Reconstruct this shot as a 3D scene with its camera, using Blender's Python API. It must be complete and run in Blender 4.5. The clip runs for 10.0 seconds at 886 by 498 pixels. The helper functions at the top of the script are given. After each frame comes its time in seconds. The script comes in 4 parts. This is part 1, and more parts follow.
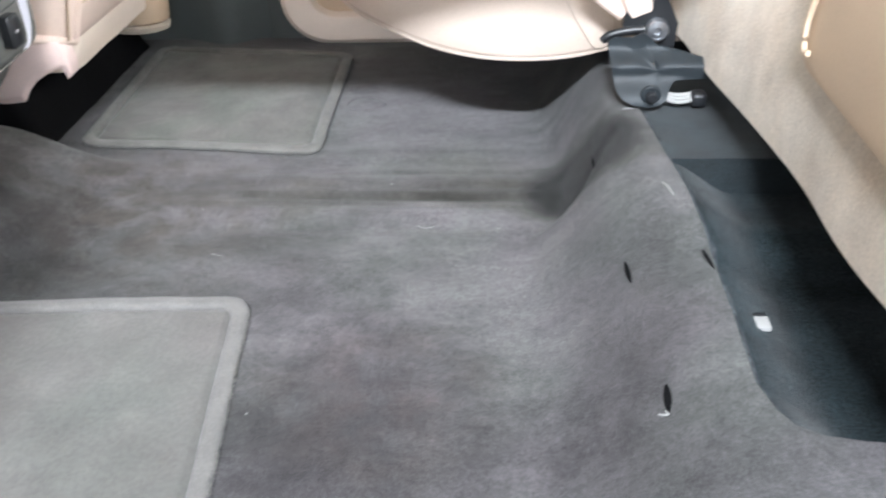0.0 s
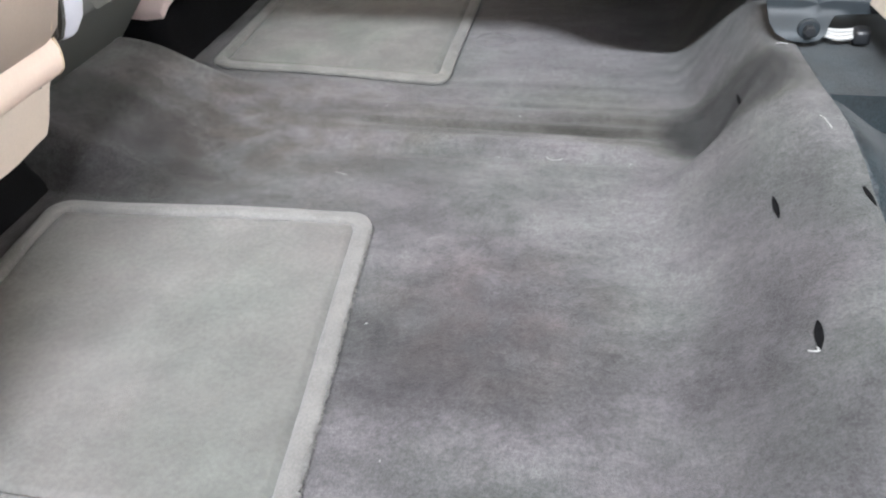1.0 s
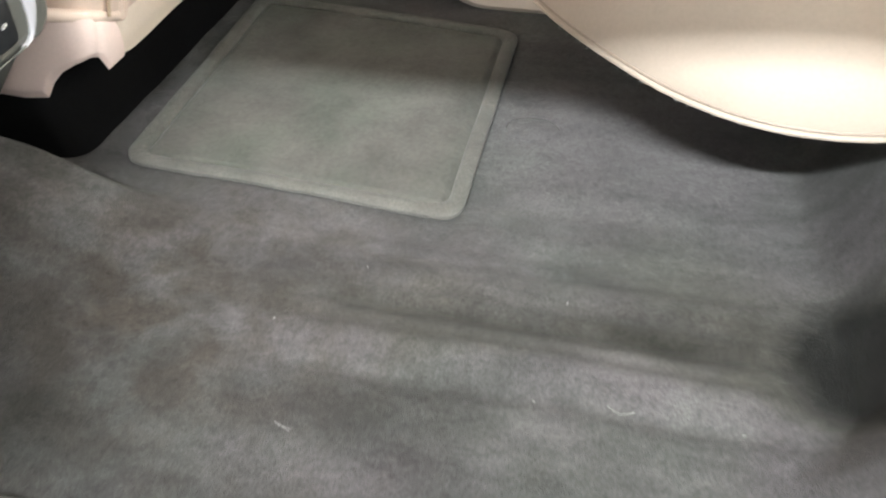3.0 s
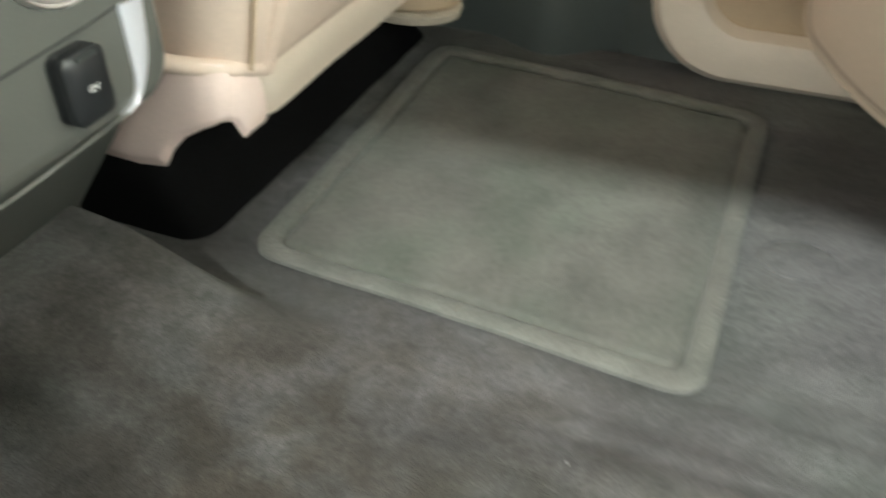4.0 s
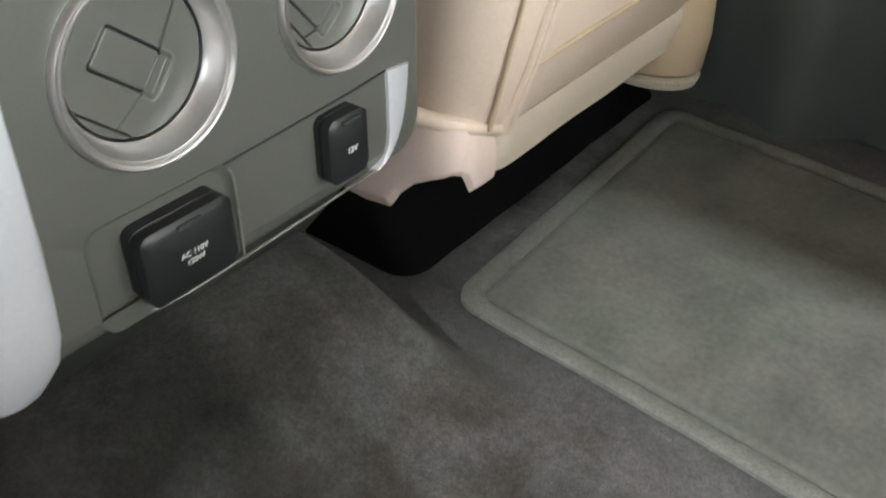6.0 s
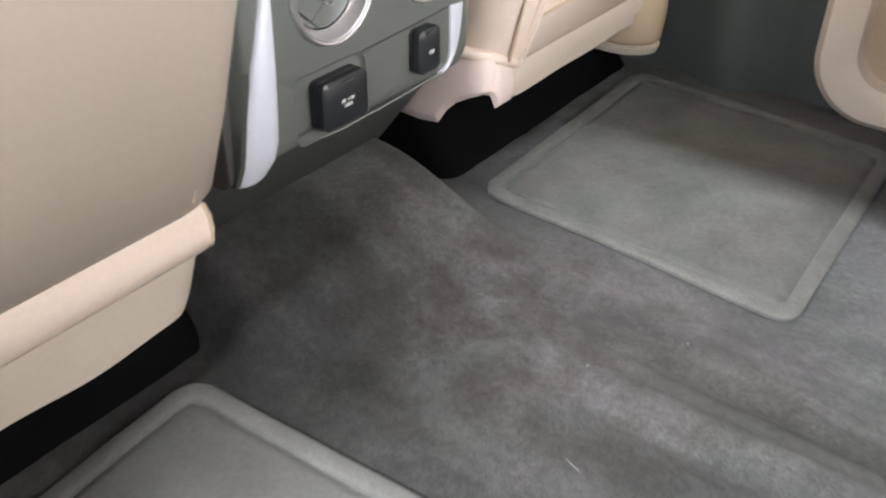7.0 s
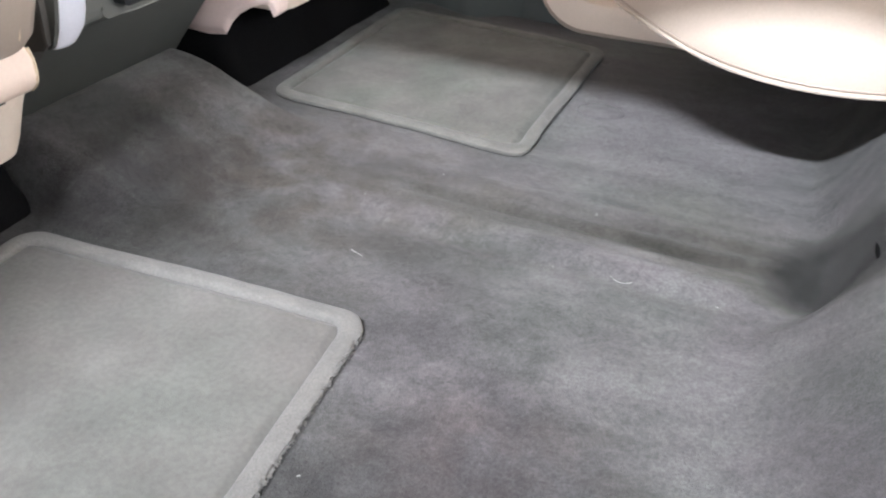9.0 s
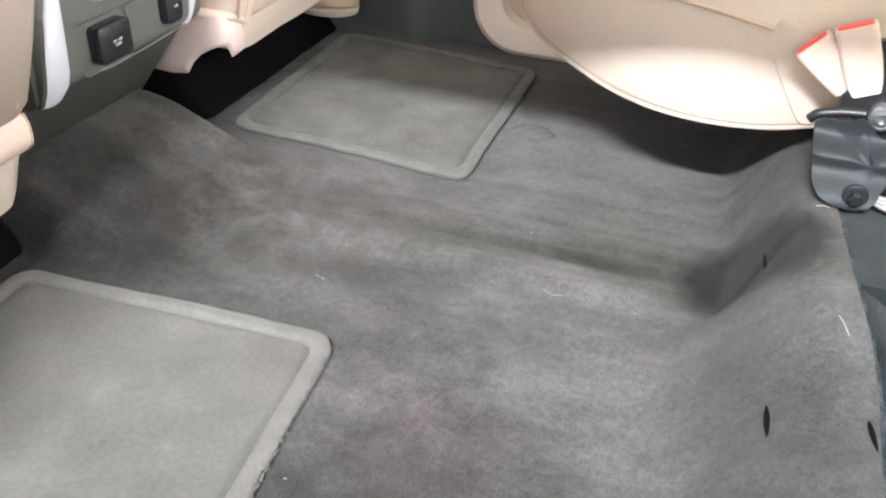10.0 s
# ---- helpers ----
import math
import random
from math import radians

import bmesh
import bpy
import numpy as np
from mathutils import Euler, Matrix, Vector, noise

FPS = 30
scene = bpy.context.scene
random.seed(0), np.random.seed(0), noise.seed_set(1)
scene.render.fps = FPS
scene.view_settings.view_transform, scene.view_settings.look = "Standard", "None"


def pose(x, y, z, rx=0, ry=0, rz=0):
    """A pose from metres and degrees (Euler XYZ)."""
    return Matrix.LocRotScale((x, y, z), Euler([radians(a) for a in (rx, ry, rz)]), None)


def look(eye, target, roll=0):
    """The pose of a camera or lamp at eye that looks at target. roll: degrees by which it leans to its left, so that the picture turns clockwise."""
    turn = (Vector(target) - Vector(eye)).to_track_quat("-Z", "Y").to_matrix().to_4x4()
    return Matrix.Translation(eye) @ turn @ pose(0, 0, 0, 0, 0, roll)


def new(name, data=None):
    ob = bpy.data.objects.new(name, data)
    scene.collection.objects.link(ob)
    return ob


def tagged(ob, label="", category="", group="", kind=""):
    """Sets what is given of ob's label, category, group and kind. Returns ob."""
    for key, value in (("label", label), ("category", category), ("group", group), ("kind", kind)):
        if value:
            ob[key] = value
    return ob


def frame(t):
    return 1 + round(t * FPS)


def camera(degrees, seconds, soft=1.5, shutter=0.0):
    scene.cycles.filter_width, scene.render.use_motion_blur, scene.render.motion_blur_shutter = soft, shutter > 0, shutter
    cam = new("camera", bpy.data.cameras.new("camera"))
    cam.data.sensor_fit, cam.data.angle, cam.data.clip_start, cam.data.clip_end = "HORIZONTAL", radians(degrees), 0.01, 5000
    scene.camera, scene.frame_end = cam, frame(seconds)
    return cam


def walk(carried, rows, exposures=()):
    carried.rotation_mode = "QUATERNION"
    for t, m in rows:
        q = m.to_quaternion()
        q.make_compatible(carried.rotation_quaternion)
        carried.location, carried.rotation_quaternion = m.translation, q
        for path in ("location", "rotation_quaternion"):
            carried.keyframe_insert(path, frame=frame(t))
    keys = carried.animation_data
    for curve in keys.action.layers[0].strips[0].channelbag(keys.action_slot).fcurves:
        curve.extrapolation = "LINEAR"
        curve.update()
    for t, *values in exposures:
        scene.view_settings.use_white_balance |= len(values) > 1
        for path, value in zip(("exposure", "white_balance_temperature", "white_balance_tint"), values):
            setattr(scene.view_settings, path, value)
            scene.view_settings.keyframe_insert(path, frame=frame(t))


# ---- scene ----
cam = camera(53.4, 10.0, soft=2.1, shutter=0.4)
EXPOSURES = [(0.0, -0.03, 5900, 4), (0.5, 0.04, 5980, 4), (1.0, 0.13, 6050, 5), (2.0, 0.04, 6250, 5), (3.5, -0.20, 6500, -6), (4.0, -0.30, 6550, -10), (4.5, -0.52, 6450, -10), (5.0, -0.73, 6300, -9), (6.5, -0.58, 6350, -1), (7.0, -0.26, 6150, 3), (7.5, 0.09, 5900, 8), (8.0, 0.25, 5920, 8), (8.5, 0.06, 5950, 7), (9.0, 0.0, 6050, 6), (10.0, 0.06, 6300, 4)]
PATH = [
    (0, (0.085, 0.051, 0.66), (-0.034, 1.733, -0.415), -1.9),
    (0.5, (0.057, 0.034, 0.622), (-0.201, 1.705, -0.446), -2.1),
    (1, (0.052, 0.044, 0.588), (-0.292, 1.668, -0.528), -2.4),
    (1.5, (0.065, 0.103, 0.612), (-0.315, 1.693, -0.541), -0.9),
    (2, (0.047, 0.24, 0.628), (-0.337, 1.815, -0.542), -0.8),
    (2.2, (0.015, 0.318, 0.643), (-0.325, 1.872, -0.569), 0.0),
    (3.5, (-0.1, 0.769, 0.554), (-0.503, 2.253, -0.724), -1.5),
    (4, (-0.202, 0.874, 0.509), (-0.849, 2.327, -0.703), -1.3),
    (4.5, (-0.296, 0.913, 0.522), (-1.094, 2.281, -0.699), 0.2),
    (5, (-0.319, 0.919, 0.513), (-1.22, 2.229, -0.701), 1.1),
    (5.2, (-0.309, 0.922, 0.516), (-1.237, 2.214, -0.697), 1.3),
    (6.3, (-0.213, 0.827, 0.554), (-1.206, 2.102, -0.625), 0.3),
    (6.5, (-0.178, 0.758, 0.551), (-1.171, 2.064, -0.592), 0.0),
    (7, (-0.077, 0.558, 0.604), (-1.058, 1.888, -0.523), 0.5),
    (7.5, (0.043, 0.388, 0.677), (-0.923, 1.744, -0.433), 0.8),
    (8, (0.128, 0.275, 0.667), (-0.729, 1.717, -0.422), 1.2),
    (8.5, (0.117, 0.288, 0.566), (-0.621, 1.808, -0.504), 2.1),
    (9, (0.112, 0.325, 0.543), (-0.539, 1.884, -0.527), 2.0),
    (9.5, (0.148, 0.303, 0.618), (-0.459, 1.872, -0.463), 1.2),
    (10, (0.142, 0.237, 0.657), (-0.395, 1.821, -0.438), 1.9),
]
walk(cam, [(t, look(eye, target, roll)) for t, eye, target, roll in PATH], EXPOSURES)

# ---------------------------------------------------------------- light
world = bpy.data.worlds.new("sky")
scene.world = world
world.use_nodes = True
wn = world.node_tree.nodes
sky = wn.new("ShaderNodeTexSky")
sky.sky_type, sky.sun_disc = "NISHITA", False
sky.sun_elevation, sky.sun_rotation = radians(36), radians(180)
sky.air_density, sky.dust_density = 1.0, 3.0
wn["Background"].inputs[1].default_value = 0.0015
world.node_tree.links.new(sky.outputs[0], wn["Background"].inputs[0])

# a row of workshop ceiling tubes outside the open side, along the car
LAMP_Y, LAMP_Z = -2.9, 3.82
TUBE_X, TUBE_RUN = 0.10, 1.7
tubes = bpy.data.lights.new("workshop_tubes", "AREA")
tubes.shape, tubes.size, tubes.size_y = "RECTANGLE", TUBE_RUN, 0.12
tubes.energy, tubes.color = 875.0, (0.99, 0.965, 1.0)
tube_light = new("workshop_tubes", tubes)
tube_light.matrix_world = look((TUBE_X, LAMP_Y, LAMP_Z), (TUBE_X, 1.0, 0.2))
# added fill lamp level with the car's open side, source unseen
side_fill = bpy.data.lights.new("open_side_fill", "AREA")
side_fill.shape, side_fill.size, side_fill.size_y = "RECTANGLE", 2.6, 1.1
side_fill.energy, side_fill.color = 86.0, (0.99, 0.965, 1.0)
side_fill_lamp = new("open_side_fill", side_fill)
side_fill_lamp.matrix_world = look((0.5, -2.6, 1.35), (0.0, 1.3, 0.25))
# fill lamp added at the unseen tailgate for the rearward faces
rear_fill = bpy.data.lights.new("tailgate_fill", "AREA")
rear_fill.shape, rear_fill.size, rear_fill.size_y = "RECTANGLE", 1.0, 0.30
rear_fill.energy, rear_fill.color = 122.0, (1.0, 0.975, 1.0)
rear_fill_lamp = new("tailgate_fill", rear_fill)
# unseen fill lamp added inside the cabin, behind the open door
quarter = bpy.data.lights.new("quarter_fill", "AREA")
quarter.shape, quarter.size, quarter.size_y = "RECTANGLE", 0.4, 0.34
quarter.energy, quarter.color = 42.0, (1.0, 0.975, 1.0)
quarter_light = new("quarter_fill", quarter)
quarter_light.matrix_world = look((1.28, 0.56, 0.86), (-0.4, 1.35, 0.30))
# weak fill added high over the far door, source unseen
beyond = bpy.data.lights.new("far_side_fill", "AREA")
beyond.shape, beyond.size, beyond.size_y = "RECTANGLE", 1.1, 0.40
beyond.energy, beyond.color = 1.2, (0.96, 1.0, 0.98)
beyond_light = new("far_side_fill", beyond)
beyond_light.matrix_world = look((0.10, 1.95, 0.85), (0.0, 1.3, 0.0))
# fill lamp added at the cabin's unseen front, for the cushion
front_fill = bpy.data.lights.new("windscreen_fill", "AREA")
front_fill.shape, front_fill.size, front_fill.size_y = "RECTANGLE", 1.4, 0.40
front_fill.energy, front_fill.color = 14.0, (1.0, 0.985, 0.97)
front_fill_lamp = new("windscreen_fill", front_fill)
front_fill_lamp.matrix_world = look((-1.58, 1.15, 0.85), (0.2, 1.35, 0.35))
rear_fill_lamp.matrix_world = look((1.60, 1.40, 0.79), (-0.6, 1.40, 0.50))


# ---------------------------------------------------------------- materials
def material(name, base, rough=0.6, metal=0.0, vary=0.15, scale=8.0, grain=0.1, grain_scale=300.0,
             bump=0.1, bump_scale=400.0, bump_dist=0.001, sheen=0.0, stretch=(1, 1, 1), tint=None, spec=0.5):
    """A surface with broad and fine variation of its base colour, and fine relief."""
    m = bpy.data.materials.new(name)
    m.use_nodes = True
    nt = m.node_tree
    n, l = nt.nodes, nt.links
    b = n["Principled BSDF"]
    b.inputs["Roughness"].default_value = rough
    b.inputs["Metallic"].default_value = metal
    b.inputs["Specular IOR Level"].default_value = spec
    if sheen:
        b.inputs["Sheen Weight"].default_value = sheen
        b.inputs["Sheen Roughness"].default_value = 0.5
    co = n.new("ShaderNodeTexCoord")
    mp = n.new("ShaderNodeMapping")
    mp.inputs["Scale"].default_value = stretch
    l.new(co.outputs["Object"], mp.inputs[0])
    big = n.new("ShaderNodeTexNoise")
    big.inputs["Scale"].default_value, big.inputs["Detail"].default_value, big.inputs["Roughness"].default_value = scale, 5, 0.6
    l.new(mp.outputs[0], big.inputs["Vector"])
    fine = n.new("ShaderNodeTexNoise")
    fine.inputs["Scale"].default_value, fine.inputs["Detail"].default_value = grain_scale, 3
    l.new(co.outputs["Object"], fine.inputs["Vector"])
    ramp = n.new("ShaderNodeMapRange")
    ramp.inputs[1].default_value, ramp.inputs[2].default_value = 0.3, 0.7
    ramp.inputs[3].default_value, ramp.inputs[4].default_value = 1 - vary, 1 + vary
    l.new(big.outputs["Fac"], ramp.inputs[0])
    ramp2 = n.new("ShaderNodeMapRange")
    ramp2.inputs[1].default_value, ramp2.inputs[2].default_value = 0.3, 0.7
    ramp2.inputs[3].default_value, ramp2.inputs[4].default_value = 1 - grain, 1 + grain
    l.new(fine.outputs["Fac"], ramp2.inputs[0])
    mul = n.new("ShaderNodeMath")
    mul.operation = "MULTIPLY"
    l.new(ramp.outputs[0], mul.inputs[0])
    l.new(ramp2.outputs[0], mul.inputs[1])
    col = n.new("ShaderNodeMix")
    col.data_type = "RGBA"
    col.inputs["A"].default_value = (*base, 1)
    col.inputs["B"].default_value = (*(tint or base), 1)
    hue = n.new("ShaderNodeTexNoise")
    hue.inputs["Scale"].default_value, hue.inputs["Detail"].default_value = scale * 0.6, 3
    l.new(co.outputs["Object"], hue.inputs["Vector"])
    hr = n.new("ShaderNodeMapRange")
    hr.inputs[1].default_value, hr.inputs[2].default_value = 0.4, 0.65
    l.new(hue.outputs["Fac"], hr.inputs[0])
    l.new(hr.outputs[0], col.inputs["Factor"])
    vm = n.new("ShaderNodeVectorMath")
    vm.operation = "SCALE"
    l.new(col.outputs["Result"], vm.inputs[0])
    l.new(mul.outputs[0], vm.inputs["Scale"])
    l.new(vm.outputs[0], b.inputs["Base Color"])
    if bump:
        bn = n.new("ShaderNodeTexNoise")
        bn.inputs["Scale"].default_value, bn.inputs["Detail"].default_value = bump_scale, 4
        l.new(co.outputs["Object"], bn.inputs["Vector"])
        bp = n.new("ShaderNodeBump")
        bp.inputs["Strength"].default_value, bp.inputs["Distance"].default_value = bump, bump_dist
        l.new(bn.outputs["Fac"], bp.inputs["Height"])
        l.new(bp.outputs[0], b.inputs["Normal"])
    return m


def carpet_material():
    """Loop-pile carpet: brushed streaks, a brown stain, shade painted into long fold and riser."""
    m = bpy.data.materials.new("carpet")
    m.use_nodes = True
    nt = m.node_tree
    n, l = nt.nodes, nt.links
    b = n["Principled BSDF"]
    b.inputs["Roughness"].default_value = 0.95
    b.inputs["Specular IOR Level"].default_value = 0.1
    b.inputs["Sheen Weight"].default_value = 0.1
    co = n.new("ShaderNodeTexCoord")

    def noise_of(scale, detail=4, stretch=None, rough=0.55, distort=0.0):
        t = n.new("ShaderNodeTexNoise")
        t.inputs["Scale"].default_value, t.inputs["Detail"].default_value = scale, detail
        t.inputs["Roughness"].default_value, t.inputs["Distortion"].default_value = rough, distort
        if stretch:
            mp = n.new("ShaderNodeMapping")
            mp.inputs["Scale"].default_value = stretch
            l.new(co.outputs["Object"], mp.inputs[0])
            l.new(mp.outputs[0], t.inputs["Vector"])
        else:
            l.new(co.outputs["Object"], t.inputs["Vector"])
        return t.outputs["Fac"]

    def ranged(value, a, c, lo, hi):
        r = n.new("ShaderNodeMapRange")
        for k, v in enumerate((a, c, lo, hi)):
            r.inputs[k + 1].default_value = v
        l.new(value, r.inputs[0])
        return r.outputs[0]

    def math_of(op, a, c):
        q = n.new("ShaderNodeMath")
        q.operation = op
        for k, v in enumerate((a, c)):
            if isinstance(v, (int, float)):
                q.inputs[k].default_value = v
            else:
                l.new(v, q.inputs[k])
        return q.outputs[0]

    def mixed(fac, a, c):
        q = n.new("ShaderNodeMix")
        q.data_type = "RGBA"
        l.new(fac, q.inputs["Factor"])
        for key, v in (("A", a), ("B", c)):
            if isinstance(v, tuple):
                q.inputs[key].default_value = (*v, 1)
            else:
                l.new(v, q.inputs[key])
        return q.outputs["Result"]

    streak = ranged(noise_of(1.0, 4, (2.0, 8.0, 1.0), 0.65, 0.4), 0.36, 0.64, 0.76, 1.22)
    blotch = ranged(noise_of(22.0, 4, None, 0.65), 0.32, 0.68, 0.89, 1.11)
    patch = ranged(noise_of(6.5, 4, None, 0.62), 0.34, 0.64, 0.83, 1.14)
    blotch = math_of("MULTIPLY", blotch, patch)
    tuft = ranged(noise_of(330.0, 2), 0.3, 0.7, 0.77, 1.23)
    clump = ranged(noise_of(110.0, 3), 0.3, 0.7, 0.84, 1.16)
    total = math_of("MULTIPLY", math_of("MULTIPLY", streak, blotch), math_of("MULTIPLY", tuft, clump))
    xyz = n.new("ShaderNodeSeparateXYZ")
    l.new(co.outputs["Object"], xyz.inputs[0])
    # shade painted along the long fold over the tunnel
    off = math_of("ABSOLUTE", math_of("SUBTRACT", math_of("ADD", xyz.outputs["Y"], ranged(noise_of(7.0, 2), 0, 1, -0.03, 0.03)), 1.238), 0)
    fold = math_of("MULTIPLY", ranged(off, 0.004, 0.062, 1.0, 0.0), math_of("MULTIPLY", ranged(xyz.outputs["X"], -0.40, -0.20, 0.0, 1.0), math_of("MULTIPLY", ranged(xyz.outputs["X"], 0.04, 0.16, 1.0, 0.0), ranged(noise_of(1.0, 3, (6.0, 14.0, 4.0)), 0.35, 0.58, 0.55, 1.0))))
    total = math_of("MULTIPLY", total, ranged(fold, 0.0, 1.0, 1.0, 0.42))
    # fainter dark lines along the lesser folds
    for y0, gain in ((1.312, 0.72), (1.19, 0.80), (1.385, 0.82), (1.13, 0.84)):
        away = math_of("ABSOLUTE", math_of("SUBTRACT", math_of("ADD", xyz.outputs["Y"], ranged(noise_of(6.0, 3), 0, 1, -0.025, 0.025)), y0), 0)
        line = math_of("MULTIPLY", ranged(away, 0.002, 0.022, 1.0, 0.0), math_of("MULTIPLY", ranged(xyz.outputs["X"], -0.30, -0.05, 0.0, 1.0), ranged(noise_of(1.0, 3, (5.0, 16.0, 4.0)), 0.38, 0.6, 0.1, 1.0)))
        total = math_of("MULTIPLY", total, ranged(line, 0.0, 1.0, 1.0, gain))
    # the riser's face is darker and mottled, its flat top less so
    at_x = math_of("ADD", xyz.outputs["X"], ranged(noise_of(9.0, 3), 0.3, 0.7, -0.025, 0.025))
    face_dark = math_of("MULTIPLY", ranged(at_x, 0.12, 0.19, 0.0, 1.0), math_of("MULTIPLY", ranged(at_x, 0.255, 0.30, 1.0, 0.35), ranged(noise_of(26.0, 4, None, 0.7), 0.3, 0.7, 0.5, 1.0)))
    total = math_of("MULTIPLY", total, ranged(face_dark, 0.0, 1.0, 1.0, 0.62))
    # a cast shadow painted over the floor and up the riser
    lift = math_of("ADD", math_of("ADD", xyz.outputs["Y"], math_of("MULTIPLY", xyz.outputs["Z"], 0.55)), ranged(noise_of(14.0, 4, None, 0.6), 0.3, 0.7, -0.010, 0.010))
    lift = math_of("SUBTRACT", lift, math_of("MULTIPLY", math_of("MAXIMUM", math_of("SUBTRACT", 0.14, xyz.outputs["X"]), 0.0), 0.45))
    shade_band = math_of("MULTIPLY", ranged(lift, 1.156, 1.182, 0.0, 1.0), ranged(lift, 1.25, 1.37, 1.0, 0.0))
    shade_band = math_of("MULTIPLY", shade_band, math_of("MULTIPLY", ranged(xyz.outputs["X"], -0.08, 0.10, 0.0, 1.0), ranged(noise_of(24.0, 4, None, 0.65), 0.3, 0.7, 0.8, 1.0)))
    shade_band = math_of("MULTIPLY", shade_band, ranged(xyz.outputs["X"], 0.235, 0.29, 1.0, 0.45))
    total = math_of("MULTIPLY", total, ranged(shade_band, 0.0, 1.0, 1.0, 0.50))
    # the deepest painted shade, an olive patch in the hollow at the riser's foot
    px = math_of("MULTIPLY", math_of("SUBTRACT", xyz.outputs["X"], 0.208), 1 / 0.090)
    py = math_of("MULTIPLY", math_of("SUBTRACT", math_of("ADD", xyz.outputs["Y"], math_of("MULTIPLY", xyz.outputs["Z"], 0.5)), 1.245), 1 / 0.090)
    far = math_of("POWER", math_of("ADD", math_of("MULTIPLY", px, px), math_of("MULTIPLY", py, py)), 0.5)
    foot_shade = ranged(math_of("ADD", far, ranged(noise_of(18.0, 4, None, 0.65), 0.3, 0.7, -0.14, 0.14)), 0.66, 1.06, 1.0, 0.0)
    total = math_of("MULTIPLY", total, ranged(foot_shade, 0.0, 1.0, 1.0, 0.12))
    # near-mat and slot soil, plus painted shade by console and passenger seat
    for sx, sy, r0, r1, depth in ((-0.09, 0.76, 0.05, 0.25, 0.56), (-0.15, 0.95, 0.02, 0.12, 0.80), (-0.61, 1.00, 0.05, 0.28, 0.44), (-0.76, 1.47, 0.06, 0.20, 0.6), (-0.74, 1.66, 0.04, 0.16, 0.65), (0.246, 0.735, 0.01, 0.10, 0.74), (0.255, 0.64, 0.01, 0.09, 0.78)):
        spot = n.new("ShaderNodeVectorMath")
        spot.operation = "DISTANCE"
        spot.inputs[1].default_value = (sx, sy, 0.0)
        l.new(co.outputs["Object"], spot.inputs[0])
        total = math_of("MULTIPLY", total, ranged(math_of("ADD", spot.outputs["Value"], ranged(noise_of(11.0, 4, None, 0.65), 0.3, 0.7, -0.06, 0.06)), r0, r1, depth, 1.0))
    tone = mixed(ranged(noise_of(3.5, 3), 0.42, 0.6, 0.0, 1.0), CARPET_A, CARPET_B)
    dist = n.new("ShaderNodeVectorMath")
    dist.operation = "DISTANCE"
    dist.inputs[1].default_value = (-0.46, 1.19, 0.0)
    l.new(co.outputs["Object"], dist.inputs[0])
    stain = math_of("MULTIPLY", ranged(dist.outputs["Value"], 0.08, 0.36, 1.0, 0.0), ranged(noise_of(16.0, 4), 0.38, 0.6, 0.25, 1.0))
    tone = mixed(stain, tone, CARPET_STAIN)
    dist2 = n.new("ShaderNodeVectorMath")
    dist2.operation = "DISTANCE"
    dist2.inputs[1].default_value = (-0.05, 0.78, 0.0)
    l.new(co.outputs["Object"], dist2.inputs[0])
    rust = math_of("MULTIPLY", ranged(dist2.outputs["Value"], 0.03, 0.17, 0.7, 0.0), ranged(noise_of(14.0, 4), 0.40, 0.62, 0.0, 1.0))
    tone = mixed(rust, tone, (0.118, 0.093, 0.092))
    # the painted shade in fold and riser also turns olive
    tone = mixed(math_of("MULTIPLY", math_of("MAXIMUM", math_of("MAXIMUM", shade_band, foot_shade), fold), 0.75), tone, (0.100, 0.098, 0.080))
    vm = n.new("ShaderNodeVectorMath")
    vm.operation = "SCALE"
    l.new(tone, vm.inputs[0])
    l.new(total, vm.inputs["Scale"])
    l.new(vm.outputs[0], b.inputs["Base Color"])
    bp = n.new("ShaderNodeBump")
    bp.inputs["Strength"].default_value, bp.inputs["Distance"].default_value = 0.7, 0.003
    l.new(noise_of(560.0, 3), bp.inputs["Height"])
    l.new(bp.outputs[0], b.inputs["Normal"])
    return m


CARPET_A, CARPET_B, CARPET_STAIN = (0.096, 0.090, 0.094), (0.081, 0.083, 0.080), (0.051, 0.044, 0.038)
M_CARPET = carpet_material()
M_MAT = material("mat_pile", (0.126, 0.119, 0.113), 0.95, vary=0.20, scale=8, grain=0.11, grain_scale=190, bump=0.25, bump_scale=700,
                 bump_dist=0.002, sheen=0.15, tint=(0.112, 0.114, 0.105), spec=0.1)
M_MATEDGE = material("mat_border", (0.150, 0.145, 0.138), 0.9, vary=0.14, scale=26, grain=0.13, grain_scale=420, bump=0.6, bump_scale=450,
                     bump_dist=0.0018, sheen=0.15, spec=0.1)
# Far mat: copies of the near mat's colours, darkened for its weaker light.
M_MAT_FAR = material("dimmed_mat_pile", (0.106, 0.102, 0.094), 0.95, vary=0.24, scale=14, grain=0.13, grain_scale=170, bump=0.28, bump_scale=700,
                     bump_dist=0.002, sheen=0.15, stretch=(1.0, 0.7, 1.0), tint=(0.086, 0.091, 0.079), spec=0.1)
M_MATEDGE_FAR = material("dimmed_mat_border", (0.126, 0.121, 0.112), 0.9, vary=0.18, scale=26, grain=0.20, grain_scale=400, bump=0.6, bump_scale=450,
                         bump_dist=0.0018, sheen=0.15, tint=(0.106, 0.108, 0.097), spec=0.1)
M_FELT = material("dark_felt", (0.011, 0.0175, 0.0205), 0.95, vary=0.6, scale=14, grain=0.5, grain_scale=260, bump=0.6, bump_scale=400,
                  bump_dist=0.002, sheen=0.1, spec=0.1)
